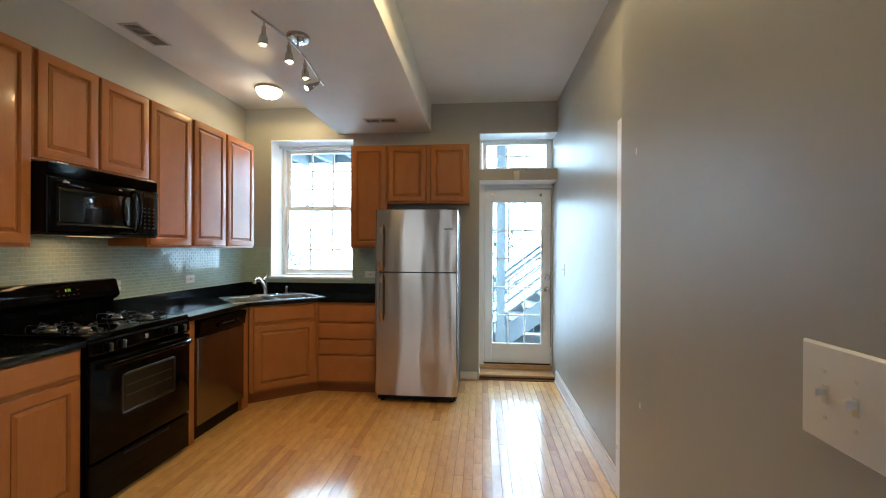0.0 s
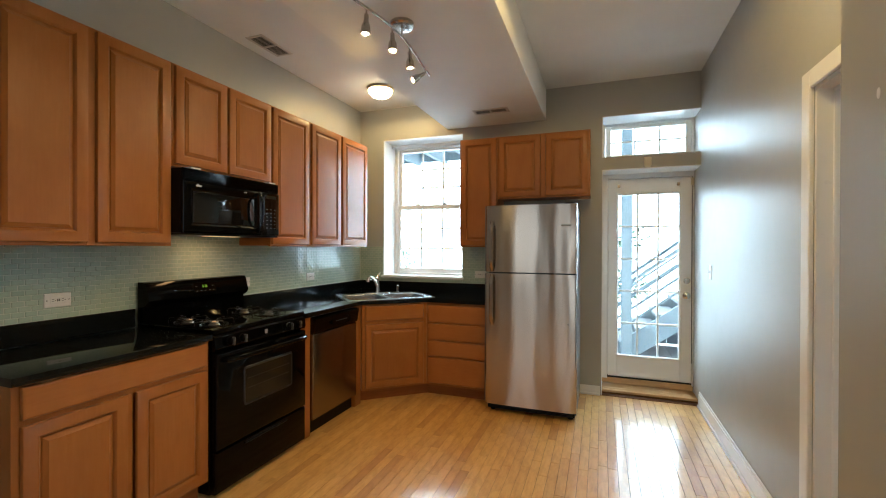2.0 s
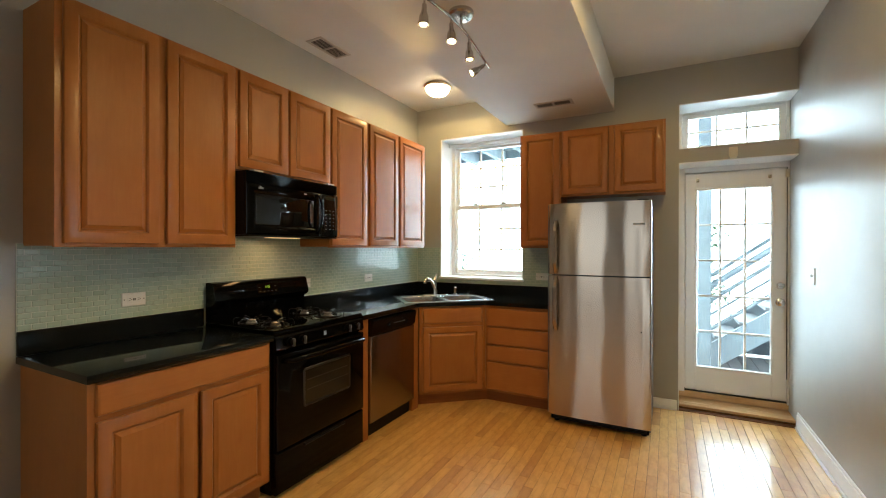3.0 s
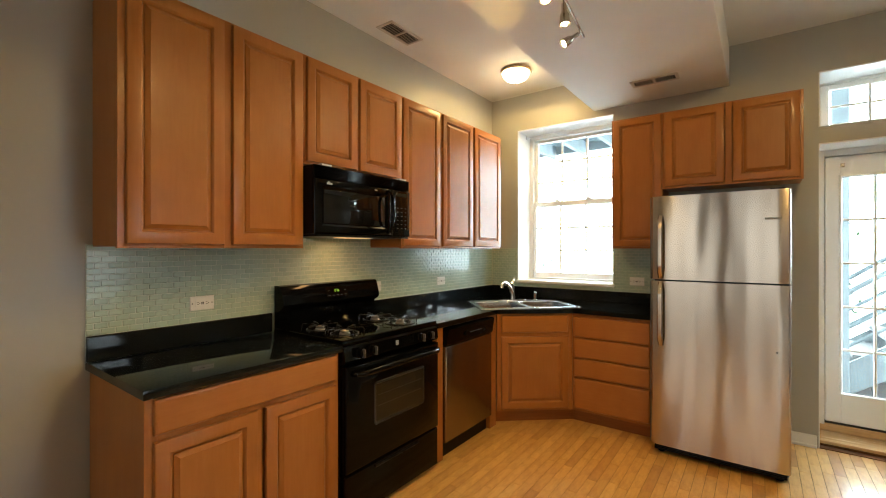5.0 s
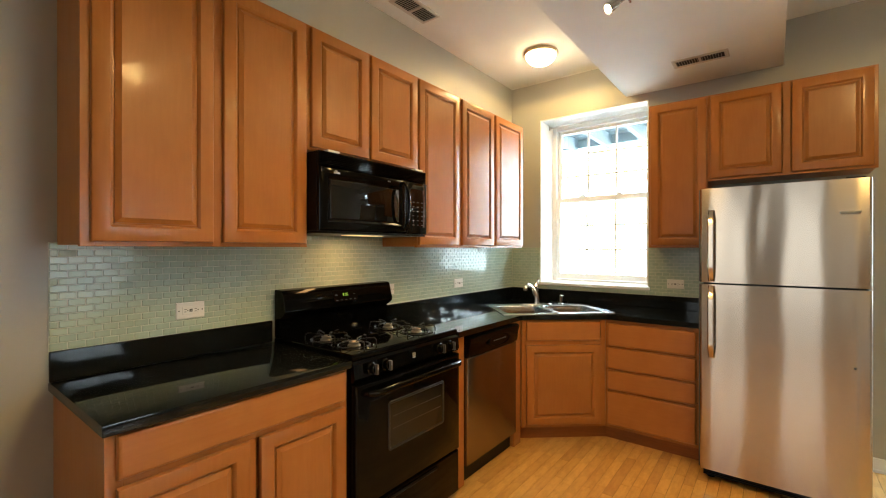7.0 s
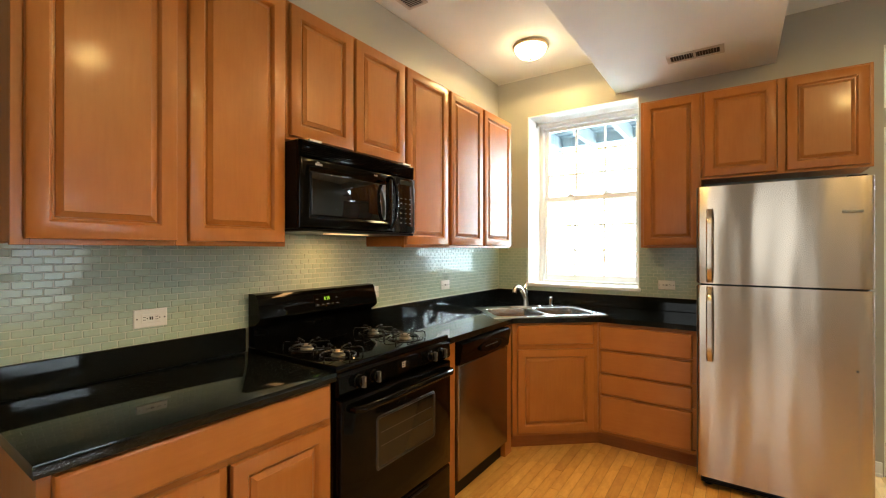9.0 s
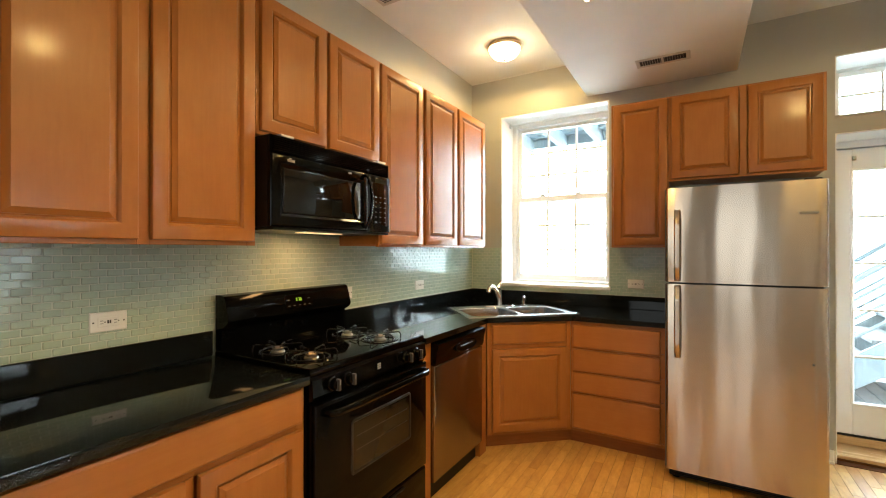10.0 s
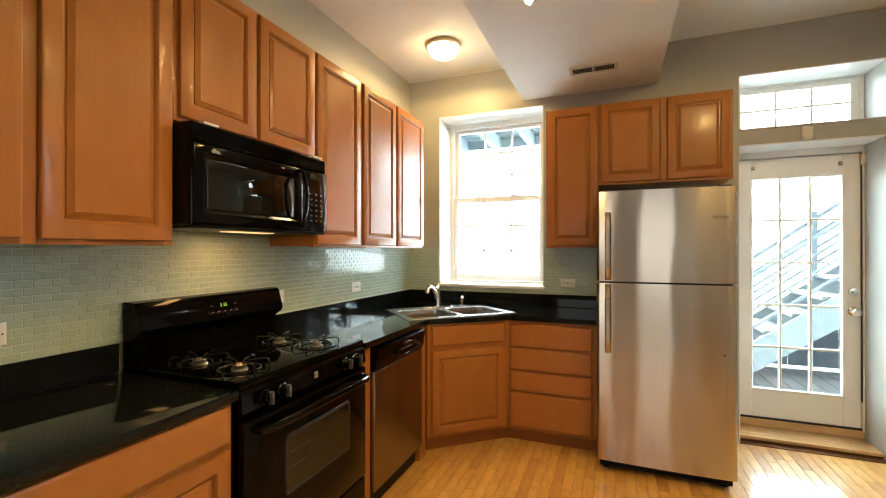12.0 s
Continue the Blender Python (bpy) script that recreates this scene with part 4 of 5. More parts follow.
ends = [[bm.verts.new((x, y, z)) for y, z in prof] for x in (0.004, DWW - 0.004)]
for k in range(len(prof)):
    q = (k + 1) % len(prof)
    bm.faces.new((ends[0][k], ends[0][q], ends[1][q], ends[1][k]))
for e in ends:
    bm.faces.new(e)
part("control_panel", bm, BLACK, dish)
arc = Matrix.Translation((0.33, -0.016, 0.797)) @ Matrix.Rotation(radians(80), 4, "X") @ Matrix.Diagonal((1, 0.24, 1, 1))
part("button_bezel", lathe(bmesh.new(), [(0.135, 0.0), (0.135, 0.008), (0.125, 0.012), (0.118, 0.007), (0, 0.007)], arc, 32), BLACK, dish)
for k in range(6):
    part("button", boxes(((0.255 + k * 0.027, -0.0275, 0.800), (0.271 + k * 0.027, -0.024, 0.806)), bevel=0.0008), LEGEND, dish)
bm = boxes(*[((0.03 + k * 0.022, -0.0165, 0.818), (0.040 + k * 0.022, -0.0145, 0.824)) for k in range(3)])
part("indicator", bm, BADGE, dish)
part("toe_panel", boxes(((0.004, 0.05, 0.0), (DWW - 0.004, 0.065, 0.10))), BLACK_SATIN, dish)

# ---- refrigerator ----
fr = empty("refrigerator", pose(-0.940, 3.755, 0), "stainless steel top-freezer refrigerator with two doors", "refrigerator")
FW, FH = 0.738, 1.728
part("body", boxes(((0.012, 0.075, 0.03), (FW - 0.006, 0.72, 1.712)), bevel=0.006), FRIDGE_SIDE, fr, "dark grey cabinet sides")
part("hinge_cover", boxes(((FW - 0.10, 0.02, 1.7125), (FW - 0.02, 0.16, 1.738)), bevel=0.006), BLACK_SATIN, fr)


def fridge_door(z0, z1):
    """A slightly bowed steel front with rounded upright edges."""
    bm = bmesh.new()
    n = 26
    outline = [(0.0, 0.068), (0.0, 0.020), (0.003, 0.008)]
    outline += [(0.012 + (FW - 0.024) * k / n, -0.006 * (1 - (2 * k / n - 1) ** 2)) for k in range(n + 1)]
    outline += [(FW - 0.003, 0.008), (FW, 0.020), (FW, 0.068)]
    prism(bm, outline, z0, z1, 0.003)
    return bm


up = part("freezer_door", fridge_door(1.176, FH), STEEL, fr)
lo = part("fridge_door", fridge_door(0.075, 1.166), STEEL, fr)
part("door_gasket", boxes(((0.016, 0.062, 1.1665), (FW - 0.016, 0.075, 1.1755))), DARK, fr)
part("side_edge", boxes(((-0.004, 0.012, 1.18), (-0.0005, 0.066, FH - 0.004)), bevel=0.001), FRIDGE_SIDE, up)
part("side_edge", boxes(((-0.004, 0.012, 0.08), (-0.0005, 0.066, 1.162)), bevel=0.001), FRIDGE_SIDE, lo)


def handle(za, zb, end_z):
    """A broad curved bar that lifts off the door between its two ends."""
    bm = bmesh.new()
    n = 14
    rings = []
    for k in range(n + 1):
        z = za + (zb - za) * k / n
        lift = 0.045 * min(1.0, math.sin(math.pi * min(1, max(0.0, k / n)) ) * 2.2)
        w = 0.017
        y = -0.006 - lift
        rings.append([bm.verts.new(p) for p in ((0.062 - w, y + 0.008, z), (0.062 - w * 0.6, y, z), (0.062 + w * 0.6, y, z), (0.062 + w, y + 0.008, z), (0.062, y + 0.013, z))])
    for p, q in zip(rings, rings[1:]):
        for k in range(5):
            bm.faces.new((p[k], p[(k + 1) % 5], q[(k + 1) % 5], q[k]))
    bm.faces.new(rings[0])
    bm.faces.new(rings[-1])
    return bm


part("door_handle", handle(1.182, 1.60, 0), STEEL, up)
part("door_handle", handle(0.735, 1.160, 0), STEEL, lo)
part("badge", boxes(((FW - 0.122, -0.010, 1.551), (FW - 0.044, -0.0055, 1.563)), bevel=0.001), BADGE, up, "plain silver maker's badge")
# small grey disc, slightly raised from the lower door
part("grey_disc", lathe(bmesh.new(), [(0.006, 0.0), (0.006, 0.001), (0, 0.001)], Matrix.Translation((FW - 0.065, -0.0035, 0.775)) @ towards, 10), FRIDGE_SIDE, lo)
bm = boxes(((0.015, 0.05, 0.022), (FW - 0.015, 0.07, 0.072)), bevel=0.003)
for k in range(4):
    box(bm, (0.03, 0.046, 0.028 + k * 0.011), (FW - 0.03, 0.0505, 0.033 + k * 0.011))
part("grille", bm, BLACK_SATIN, fr)
for x in (0.05, FW - 0.05):
    for y in (0.10, 0.66):
        part("foot", lathe(bmesh.new(), [(0.022, 0), (0.022, 0.02), (0.010, 0.022), (0.010, 0.032), (0, 0.032)], Matrix.Translation((x, y, 0)), 12), BLACK_SATIN, fr)

# ---- sockets and switches ----


def socket(label, m):
    """A plate laid on its side with two outlets and a test button between them. The front looks to -y."""
    s = empty("wall_socket", m, label, "socket", "white wall sockets")
    part("plate", nested(bmesh.new(), -0.0575, -0.035, 0.0575, 0.035, [(0, 0), (0, -0.003), (0.003, -0.006), (0.006, -0.0065)]), PLASTIC, s)
    part("insert", boxes(((-0.034, -0.0085, -0.0165), (0.034, -0.0066, 0.0165)), bevel=0.001), PLASTIC, s)
    for x in (-0.021, 0.021):
        part("slot", boxes(((x - 0.006, -0.0092, 0.004), (x + 0.003, -0.0086, 0.006)), ((x - 0.006, -0.0092, -0.006), (x + 0.003, -0.0086, -0.004)), ((x + 0.006, -0.0092, -0.002), (x + 0.010, -0.0086, 0.002))), DARK, s)
    part("test_button", boxes(((-0.006, -0.0098, -0.006), (-0.001, -0.0086, 0.006)), ((0.001, -0.0098, -0.006), (0.006, -0.0086, 0.006)), bevel=0.0005), DARK, s)
    for x in (-0.047, 0.047):
        part("screw", lathe(bmesh.new(), [(0.003, 0), (0.003, 0.001), (0, 0.001)], Matrix.Translation((x, -0.0063, 0)) @ towards, 8), LEGEND, s)
    return s


TF = WX + 0.0095    # tile face on the west wall
socket("white test-button socket on the tiled wall", pose(TF, 1.611, 1.107, 0, 0, 90))
socket("white socket half hidden by the cooker", pose(TF, 2.82, 1.105, 0, 0, 90))
socket("small white socket on the tiled wall", pose(TF, 3.620, 1.098, 0, 0, 90))
socket("white socket beside the refrigerator", pose(-1.190, NY - 0.0095, 1.101))


def switch_plate(label, m, gangs, size=1.0):
    s = empty("light_switch", m, label, "light switch")
    w, h = (0.035 + 0.023 * (gangs - 1)) * size, 0.057 * size
    part("plate", nested(bmesh.new(), -w, -h, w, h, [(0, 0), (0, -0.003), (0.003, -0.006), (0.006, -0.0065)]), PLASTIC, s)
    for k in range(gangs):
        x = (k - (gangs - 1) / 2) * 0.046
        part("toggle_slot", boxes(((x - 0.005, -0.0072, -0.012), (x + 0.005, -0.0066, 0.012))), CREAM, s)
        part("toggle", boxes(((x - 0.0035, -0.020, -0.002), (x + 0.0035, -0.0065, 0.008)), bevel=0.0015), PLASTIC, s)
        for z in (-0.030, 0.030):
            part("screw", lathe(bmesh.new(), [(0.003, 0), (0.003, 0.001), (0, 0.001)], Matrix.Translation((x, -0.0063, z)) @ towards, 10), CREAM, s)
    return s


switch_plate("white double light switch on the partition wall", pose(JUT_X, 0.560, 1.198, 0, 0, -90), 2, 1.13)
switch_plate("white single light switch beside the back door", pose(EX, 4.14, 1.19, 0, 0, -90), 1)
# chipped spots in the partition's paint
for y, z, w, h in ((1.29, 1.672, 0.012, 0.022), (1.25, 0.94, 0.011, 0.020)):
    solid("paint_chip", lathe(bmesh.new(), [(1, 0), (0.9, 0.0006), (0, 0.0006)], Matrix.Translation((JUT_X, y, z)) @ Matrix.Rotation(radians(-90), 4, "Y") @ Matrix.Diagonal((h / 2, w / 2, 1, 1)), 12), PLASTIC, "pale chip in the wall paint", "paint chip")

# ---- ceiling fittings ----


def dome_light(label, x, y, z, watts):
    d = empty("ceiling_light", pose(x, y, z), label, "ceiling light", "frosted dome lights")
    part("base_ring", lathe(bmesh.new(), [(0.128, 0), (0.133, -0.010), (0.130, -0.022), (0.120, -0.026), (0.112, -0.020), (0, -0.018)], n=36), gloss("tan_ring", (0.50, 0.40, 0.28), 0.35), d)
    part("bowl", lathe(bmesh.new(), [(0.115, -0.022), (0.117, -0.030), (0.108, -0.054), (0.084, -0.080), (0.050, -0.096), (0.018, -0.101), (0, -0.101)], n=36), FROST, d, "lit frosted glass bowl")
    part("finial", lathe(bmesh.new(), [(0.010, -0.100), (0.012, -0.106), (0.006, -0.114), (0, -0.115)], n=12), NICKEL, d)
    spot_lamp("dome_lamp", (x, y, z - 0.125), (x, y, 0.0), watts, 179.5, WARM, 0.06, 0.12)
    return d


dome_light("lit frosted glass dome on the ceiling by the window", -2.045, 3.955, CEIL, 18)
dome_light("lit frosted glass dome on the ceiling near the partition", 0.10, 2.02, CEIL, 40)


def vent(label, m, w, d, pitch, tilts):
    """A two-way register: one bank of tilted slats on each side of the divider."""
    v = empty("ceiling_vent", m, label, "air vent")
    rim = 0.024
    part("frame", nested(bmesh.new(), -w / 2, -d / 2, w / 2, d / 2, [(0, 0), (0.002, -0.005), (0.012, -0.008), (rim - 0.002, -0.006), (rim, -0.001)], cap=False), VENT, v)
    # flat dark sheet: the shade inside the opening put into its colour
    part("duct", boxes(((-w / 2 + rim, -0.0009, -d / 2 + rim), (w / 2 - rim, -0.0003, d / 2 - rim))), DARK, v)
    part("divider", boxes(((-0.007, -0.008, -d / 2 + rim), (0.007, -0.001, d / 2 - rim))), VENT, v)
    for side, tilt in zip((-1, 1), tilts):
        x = 0.014
        while x < w / 2 - rim - 0.004:
            part("slat", boxes(((-0.0006, -0.002, -d / 2 + rim), (0.0006, 0.002, d / 2 - rim))), VENT, v, m=pose(side * x, -0.0032, 0, 0, 0, tilt))
            x += pitch
    return v


vent("tan metal air vent under the boxed duct", pose(-0.975, 4.075, SOFFIT, 90, 0, 0), 0.32, 0.135, 0.015, (-6, 6))
vent("tan metal air vent in the ceiling above the cabinets", pose(-2.425, 2.89, CEIL, 90, 0, 90), 0.335, 0.155, 0.0165, (0, 25))

# track light: wavy bar on a canopy, four heads
tl = empty("track_light", pose(0, 0, 0), "brushed nickel track light with a wavy bar and four lit heads", "track light")
part("canopy", lathe(bmesh.new(), [(0.0, SOFFIT), (0.066, SOFFIT), (0.068, SOFFIT - 0.016), (0.060, SOFFIT - 0.026), (0.030, SOFFIT - 0.030), (0, SOFFIT - 0.030)], Matrix.Translation((-1.070, 2.412, 0)), 32), NICKEL, tl)
BAR_Z = 2.558


def bar_x(y):
    s = (y - 2.02) / 0.96
    return -1.135 + 0.052 * math.sin(s * math.pi) + 0.010 * math.sin(s * math.tau)


ys = [2.02 + 0.96 * k / 24 for k in range(25)]
part("bar", tube(bmesh.new(), [(bar_x(y), y, BAR_Z) for y in ys], 0.0065, 10), NICKEL, tl)
part("post", tube(bmesh.new(), [(-1.070, 2.412, SOFFIT - 0.028), (bar_x(2.43), 2.43, BAR_Z)], 0.008), NICKEL, tl)
for y, aim in ((2.105, (-0.05, 0.0, -1)), (2.318, (0.06, -0.06, -1)), (2.545, (0.05, 0.03, -1)), (2.880, (-0.62, -0.50, -0.55))):
    top = Vector((bar_x(y), y, BAR_Z))
    a = Vector(aim).normalized()
    neck = top + Vector((0, 0, -0.022))
    head = neck + a * 0.012
    turn = Matrix.Translation(head) @ a.to_track_quat("Z", "Y").to_matrix().to_4x4()
    part("stem", tube(bmesh.new(), [top, neck, head], 0.005, 8), NICKEL, tl)
    hd = part("spot_head", lathe(bmesh.new(), [(0.0, 0.0), (0.011, 0.0), (0.012, 0.030), (0.015, 0.042), (0.021, 0.052), (0.023, 0.078), (0.027, 0.096), (0.0255, 0.0975), (0.021, 0.080), (0, 0.076)], turn, 20), NICKEL, tl)
    part("bulb", lathe(bmesh.new(), [(0.015, 0.0775), (0.014, 0.084), (0.008, 0.089), (0, 0.090)], turn, 16), BULB, hd, "lit halogen bulb")
    spot_lamp("track_lamp", head + a * 0.105, head + a * 1.0, 9, 150)

# hood lamp under the microwave
hood = bpy.data.lights.new("hood_lamp", "AREA")
hood.shape, hood.size, hood.size_y, hood.energy, hood.color = "RECTANGLE", 0.22, 0.07, 1.2, (1.0, 0.52, 0.19)
new("hood_lamp", hood).matrix_world = look((-2.36, 2.383, M0 - 0.008), (-2.36, 2.383, 0.5))

# ---- porch behind the door ----
solid("porch_deck", boxes(*[((-4.5 + k * 0.145, 4.88, -0.10), (-4.5 + k * 0.145 + 0.138, 7.3, -0.06)) for k in range(52)]), DECK, "weathered grey porch boards", "porch deck", "structure")
solid("ground", boxes(((-40, 4.9, -1.3), (40, 60, -1.2))), GROUND, "pale yard ground", "ground", "structure")
for k in range(8):
    solid("porch_joist", boxes(((-4.3 + k * 0.42, 4.9, 2.60), (-4.25 + k * 0.42, 6.2, 2.76))), PORCH, "grey painted joist under the porch roof", "joist", "", group="porch joists")
solid("porch_beam", boxes(((-4.5, 6.205, 2.66), (-1.0, 6.26, 2.79))), PORCH, "grey painted rim board of the porch roof", "beam")
solid("porch_roof", boxes(*[((-4.5, 4.9 + k * 0.2, 2.765), (-1.0, 5.02 + k * 0.2, 2.79)) for k in range(7)]), PORCH, "grey boards of the porch roof", "porch roof", "structure")
for x, y in ((0.22, 6.25),):
    solid("porch_post", boxes(((x, y, -0.06), (x + 0.13, y + 0.13, 3.0)), bevel=0.008), PORCH, "grey painted porch post", "post", group="porch posts")


def stair(m):
    """Outdoor flight rising to +x: two stringers, open treads, posts and sloping rails."""
    s = empty("outdoor_stair", m, "grey painted outdoor stair with sloping rails", "stair")
    n, run, rise = 10, 0.25, 0.19
    for y in (0.0, 0.96):
        bm = bmesh.new()
        pr = [(-0.05, 0), (0.25, 0), (n * run + 0.2, n * rise - 0.12), (n * run + 0.2, n * rise + 0.10), (n * run, n * rise + 0.10), (-0.05, 0.1)]
        e = [[bm.verts.new((x, yy, z)) for x, z in pr] for yy in (y, y + 0.04)]
        for k in range(len(pr)):
            q = (k + 1) % len(pr)
            bm.faces.new((e[0][k], e[0][q], e[1][q], e[1][k]))
        bm.faces.new(e[0])
        bm.faces.new(e[1])
        part("stringer", bm, PORCH, s)
        for h in (0.30, 0.48, 0.66, 0.84):
            part("rail", tube(bmesh.new(), [(0.0, y + 0.02, h), (n * run, y + 0.02, n * rise + h)], 0.028 if h == 0.84 else 0.018, 6), PORCH, s)
        for k in (0, 5, 10):
            part("post", boxes(((k * run - 0.04, y - 0.025, k * rise), (k * run + 0.04, y + 0.055, k * rise + 0.95)), bevel=0.005), PORCH, s)
    for k in range(n):
        part("skirt_board", boxes(((k * run + 0.254, 0.985, 0.01), (k * run + 0.498, 1.0, k * rise + 0.02 + 0.10))), SKIRT, s)
        part("tread", boxes(((k * run, 0.04, (k + 1) * rise - 0.04), (k * run + 0.28, 0.96, (k + 1) * rise)), bevel=0.004), DECK, s)
    return s


stair(pose(0.15, 6.45, -0.06))

def tree(x, y, z, height, spread, seed):
    """A small yard tree: tapered trunk, forked limbs and a crown of loose leaves."""
    r = random.Random(seed)
    t = empty("tree", pose(x, y, z), "pale green leafy yard tree beyond the porch", "tree")
    bm = tube(bmesh.new(), [(0, 0, 0), (0.03, 0, height * 0.3), (-0.02, 0.04, height * 0.55), (0.02, 0, height * 0.8)], [0.09, 0.07, 0.05, 0.02], 8)
    tips = []
    for k in range(7):
        a, h = k * 0.9, height * (0.35 + 0.06 * k)
        tip = Vector((math.cos(a) * spread * 0.6, math.sin(a) * spread * 0.6, h + height * 0.22))
        tube(bm, [(0, 0, h), tuple(Vector((0, 0, h)).lerp(tip, 0.5) + Vector((0, 0, 0.05))), tuple(tip)], [0.03, 0.02, 0.008], 6)
        tips.append(tip)
    part("trunk", bm, OAK_DARK, t)
    verts, faces = [], []
    for k in range(1500):
        c = r.choice(tips) + Vector((r.gauss(0, 0.22), r.gauss(0, 0.22), r.gauss(0, 0.20))) * spread
        u, v = Vector((r.uniform(-1, 1), r.uniform(-1, 1), r.uniform(-1, 1))).normalized(), Vector((r.uniform(-1, 1), r.uniform(-1, 1), r.uniform(-1, 1))).normalized()
        n0 = len(verts)
        verts += [tuple(c - u * 0.06), tuple(c + v * 0.03), tuple(c + u * 0.06), tuple(c - v * 0.03)]
        faces.append((n0, n0 + 1, n0 + 2, n0 + 3))
    me = bpy.data.meshes.new("crown")
    me.from_pydata(verts, [], faces)
    me.materials.append(LEAVES)
    crown = new("crown", me)
    crown.parent = t
    crown["kind"] = "stuff"


tree(0.0, 10.5, -1.2, 3.0, 1.0, 3)
tree(-6.2, 11.5, -1.2, 3.6, 1.2, 5)
rl = empty("porch_railing", pose(0, 7.2, -0.06), "grey painted porch railing with level rails", "railing")
for x in (-4.4, -2.9, -1.4, 0.02):
    part("post", boxes(((x, 0, 0), (x + 0.09, 0.09, 1.02)), bevel=0.005), PORCH, rl)
for h in (0.2, 0.4, 0.6, 0.8, 1.0):
    part("rail", boxes(((-4.4, 0.03, h - 0.03), (0.1, 0.06, h)), bevel=0.004), PORCH, rl)
# emissive sheet added as sky, tall so that its light reaches the floor
solid("backdrop", boxes(((-30, 15.0, -1.2), (30, 15.05, 32.0))), FAR, "glowing panel beyond the porch standing in for bright sky", "backdrop", "structure")
# unseen glowing sheet, added to fill the room and streak the steel
solid("backdrop", boxes(((-7, -8.05, -0.5), (5, -8.0, 6.0))), FAR_FRONT, "glowing fill panel beyond the unseen front openings", "backdrop", "structure")
# unseen emissive sheet added as the side window's daylight
solid("backdrop", boxes(((7.0, 0.5, -0.5), (7.05, 4.5, 4.5))), FAR_SIDE, "glowing panel standing in for daylight beyond the side room window", "backdrop", "structure")


# ---- tiles of the splashback ----
def bevelled_piece(name, size, bevel, material):
    return finish(name, boxes(((-size[0] / 2, -size[1] / 2, -size[2] / 2), (size[0] / 2, size[1] / 2, size[2] / 2)), bevel=bevel), material)


rng = random.Random(7)
TH, TL, TP, TT = 0.0236, 0.0488, 0.0020, 0.006
solid_w = solid("splashback_west", boxes(((WX, 1.150, 0.90), (WX + 0.0072, NY - 0.001, 1.397)), ((WX, 2.0, 1.397), (WX + 0.0072, 2.774, 1.448))), GROUT, "pale green glass tiles in running bond on the wall", "splashback", "structure")
solid_n = solid("splashback_north", boxes(((WX + 0.0075, NY - 0.0072, 0.90), (WIN[0] - 0.001, NY, 1.385)), ((WIN[0] - 0.001, NY - 0.0072, 0.90), (WIN[1], NY, WIN[2] - 0.024)), ((WIN[1], NY - 0.0072, 0.90), (-0.94, NY, 1.385))), GROUT, "pale green glass tiles in running bond beside the window", "splashback", "structure")
meshes = {}
joined = {"w": bmesh.new(), "n": bmesh.new()}


def tile_rows(side, a0, a1, z0, z1, parts_to):
    """Running-bond rows along one wall; the first stretch as single tiles, the rest joined."""
    r = 0
    z = z0
    while z + TH * 0.5 < z1:
        h = min(TH, z1 - z)
        a = a0 - (0.5 * (TL + TP) if r % 2 else 0)
        while a < a1:
            s, e = max(a, a0), min(a + TL, a1)
            a += TL + TP
            if e - s < 0.006:
                continue
            mid, w = (s + e) / 2, e - s
            tilt = (rng.gauss(0, 0.016), rng.gauss(0, 0.016))
            if side == "w":
                m = Matrix.Translation((WX + 0.0057, mid, z + h / 2)) @ Euler((0, tilt[0], radians(90) + tilt[1])).to_matrix().to_4x4()
            else:
                m = Matrix.Translation((mid, NY - 0.0057, z + h / 2)) @ Euler((tilt[0], 0, tilt[1])).to_matrix().to_4x4()
            if parts_to and s < parts_to:
                key = (round(w, 4), round(h, 4))
                if key not in meshes:
                    meshes[key] = bevelled_piece("tile", (w, TT, h), 0.0018, TILE)
                t = new("tile", meshes[key])
                t.parent, t.matrix_basis = solid_w, m
            else:
                bm = joined[side]
                vs = [m @ Vector((x * w / 2, y * TT / 2, q * h / 2)) for x, y, q in ((-1, 1, -1), (1, 1, -1), (1, 1, 1), (-1, 1, 1))]
                fs = [m @ Vector((x * (w / 2 - 0.0012), y * TT / 2, q * (h / 2 - 0.0012))) for x, y, q in ((-1, -1, -1), (1, -1, -1), (1, -1, 1), (-1, -1, 1))]
                v = [bm.verts.new(p) for p in vs + fs]
                bm.faces.new(v[4:])
                for k in range(4):
                    bm.faces.new((v[k], v[(k + 1) % 4], v[4 + (k + 1) % 4], v[4 + k]))
        z += TH + TP
        r += 1


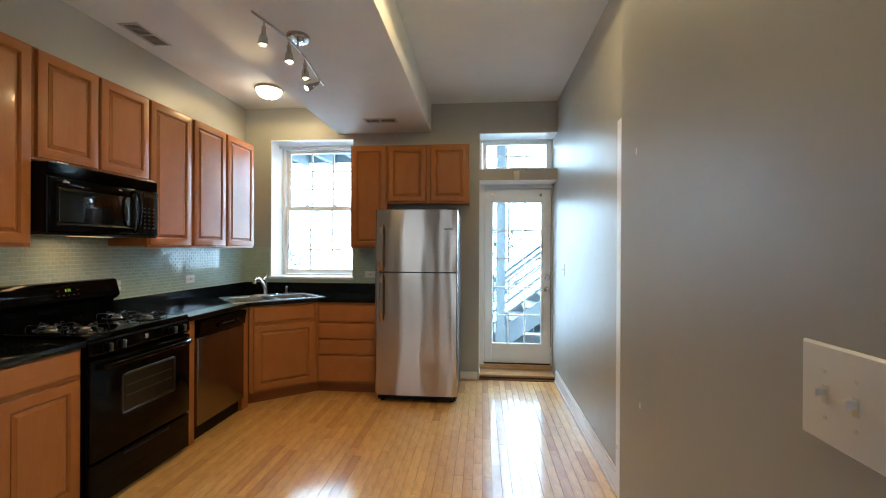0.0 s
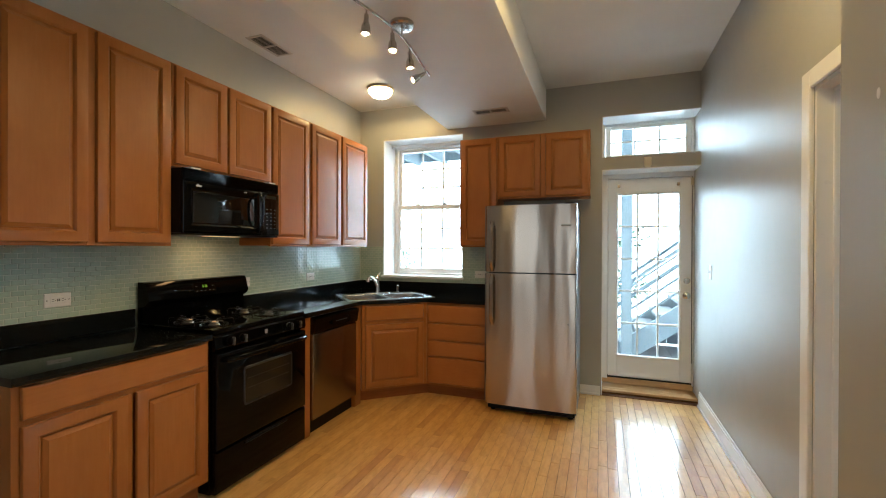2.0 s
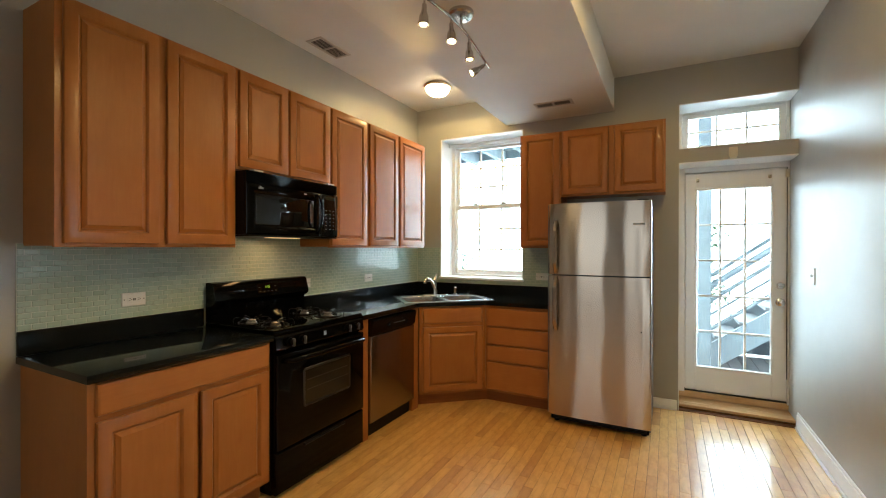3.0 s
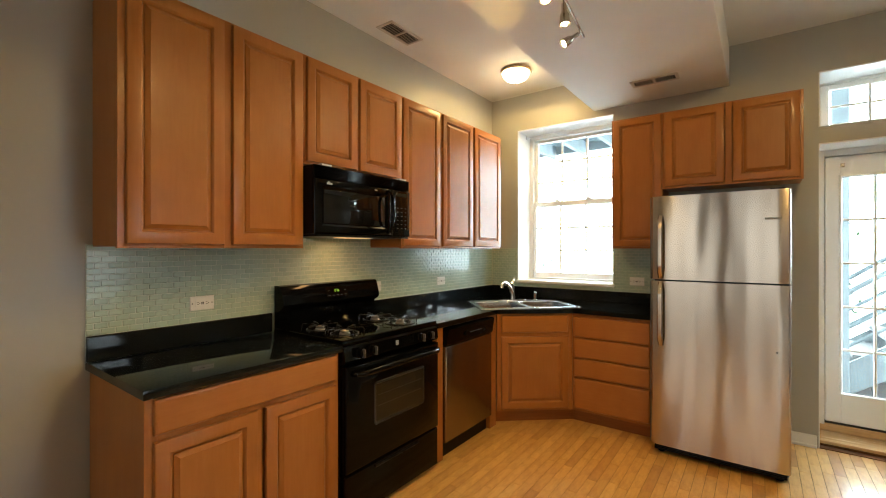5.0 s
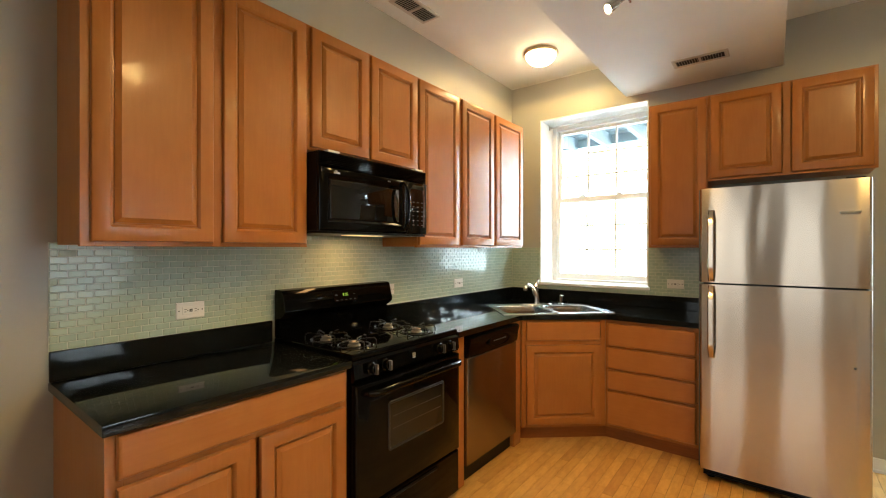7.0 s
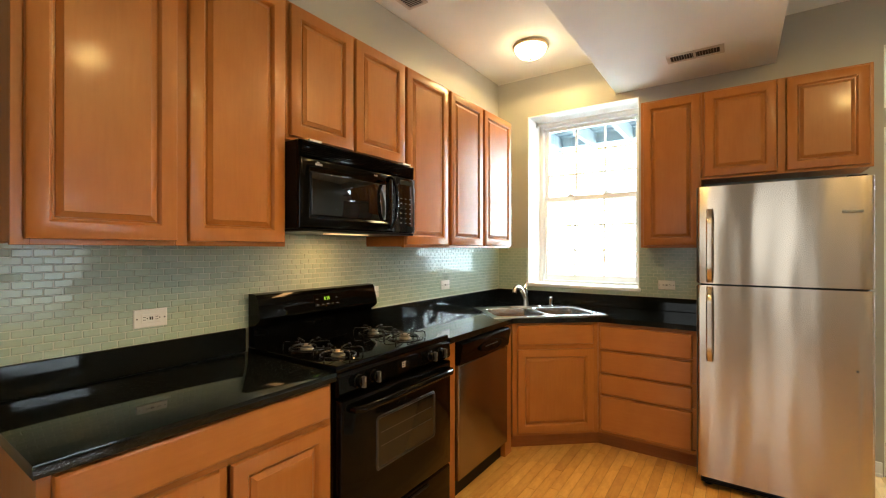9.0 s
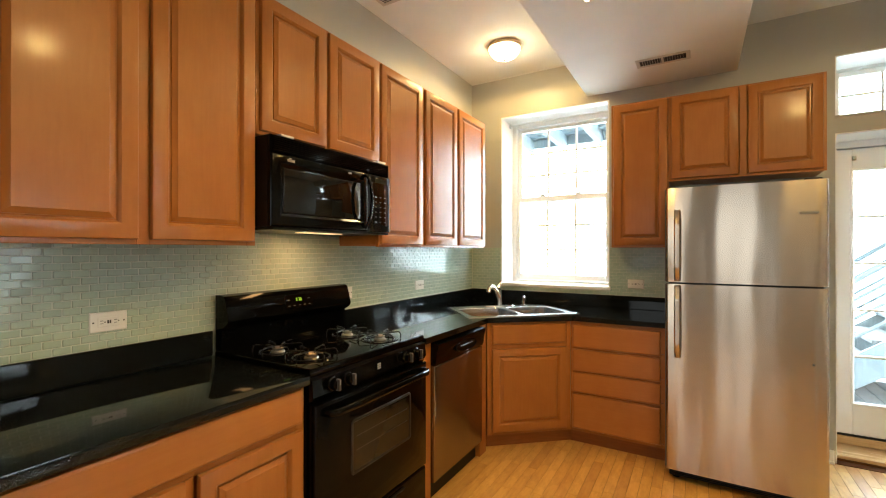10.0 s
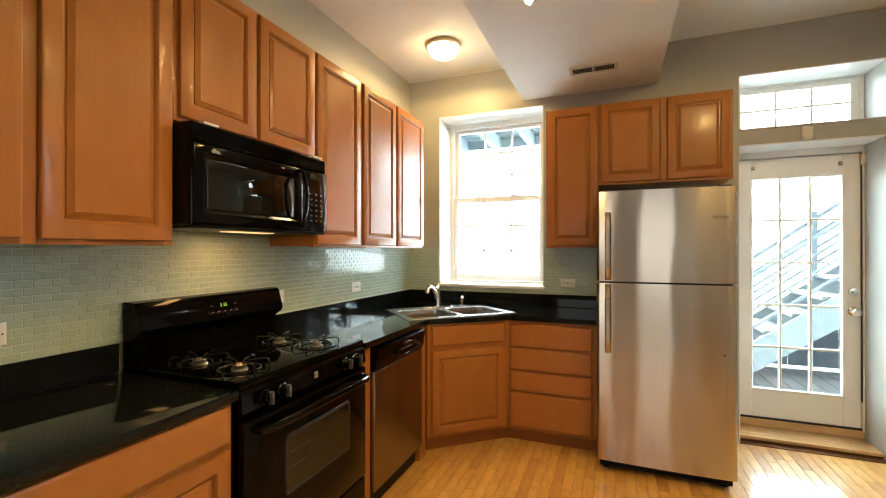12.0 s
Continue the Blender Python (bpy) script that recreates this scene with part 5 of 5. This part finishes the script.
tile_rows("w", 1.152, NY - 0.012, 1.014, 1.397, 2.15)
tile_rows("w", 2.002, 2.772, 1.398, 1.449, 0)
tile_rows("n", WX + 0.012, WIN[0] - 0.003, 1.008, 1.383, 0)
tile_rows("n", WIN[0] - 0.001, WIN[1], 1.008, WIN[2] - 0.024, 0)
tile_rows("n", WIN[1] + 0.003, -0.942, 1.008, 1.383, 0)
part("joined_tiles", joined["w"], TILE, solid_w)["kind"] = "stuff"
part("joined_tiles", joined["n"], TILE, solid_n)["kind"] = "stuff"

# ---- floor strips ----
floor = solid("floor", boxes(((WX, SY, -0.06), (EX - 0.001, NY + 0.02, -0.012))), JOINT, "clear-coated maple strip floor", "floor", "structure")
PW, GAP = 0.0572, 0.0013
rest = bmesh.new()
plank_mesh = {}
count = 0
row = 0
x = WX + 0.003
while x < EX - 0.004:
    w = min(PW, EX - 0.004 - x)
    y = SY + 0.002 - rng.uniform(0, 0.6)
    while y < NY - 0.002:
        length = rng.choice((0.30, 0.38, 0.45, 0.52, 0.60, 0.72, 0.85, 1.0))
        s, e = max(y, SY + 0.002), min(y + length, NY - 0.002)
        y += length + GAP
        if e - s < 0.02:
            continue
        dz = rng.uniform(-0.0004, 0.0)
        near = x > -1.95 and s > 2.0
        if near and count < 300:
            count += 1
            key = (round(w, 4), round(e - s, 3))
            if key not in plank_mesh:
                plank_mesh[key] = bevelled_piece("plank", (w - GAP, e - s, 0.012), 0.0008, FLOOR)
            p = new("plank", plank_mesh[key])
            p.parent, p.location = floor, (x + w / 2, (s + e) / 2, -0.006 + dz)
        else:
            v = [rest.verts.new(c) for c in ((x, s, dz), (x + w - GAP, s, dz), (x + w - GAP, e, dz), (x, e, dz), (x, s, -0.011), (x + w - GAP, s, -0.011), (x + w - GAP, e, -0.011), (x, e, -0.011))]
            rest.faces.new(v[:4])
            for k in range(4):
                rest.faces.new((v[4 + k], v[4 + (k + 1) % 4], v[(k + 1) % 4], v[k]))
    x += PW
part("joined_planks", rest, FLOOR, floor)["kind"] = "stuff"
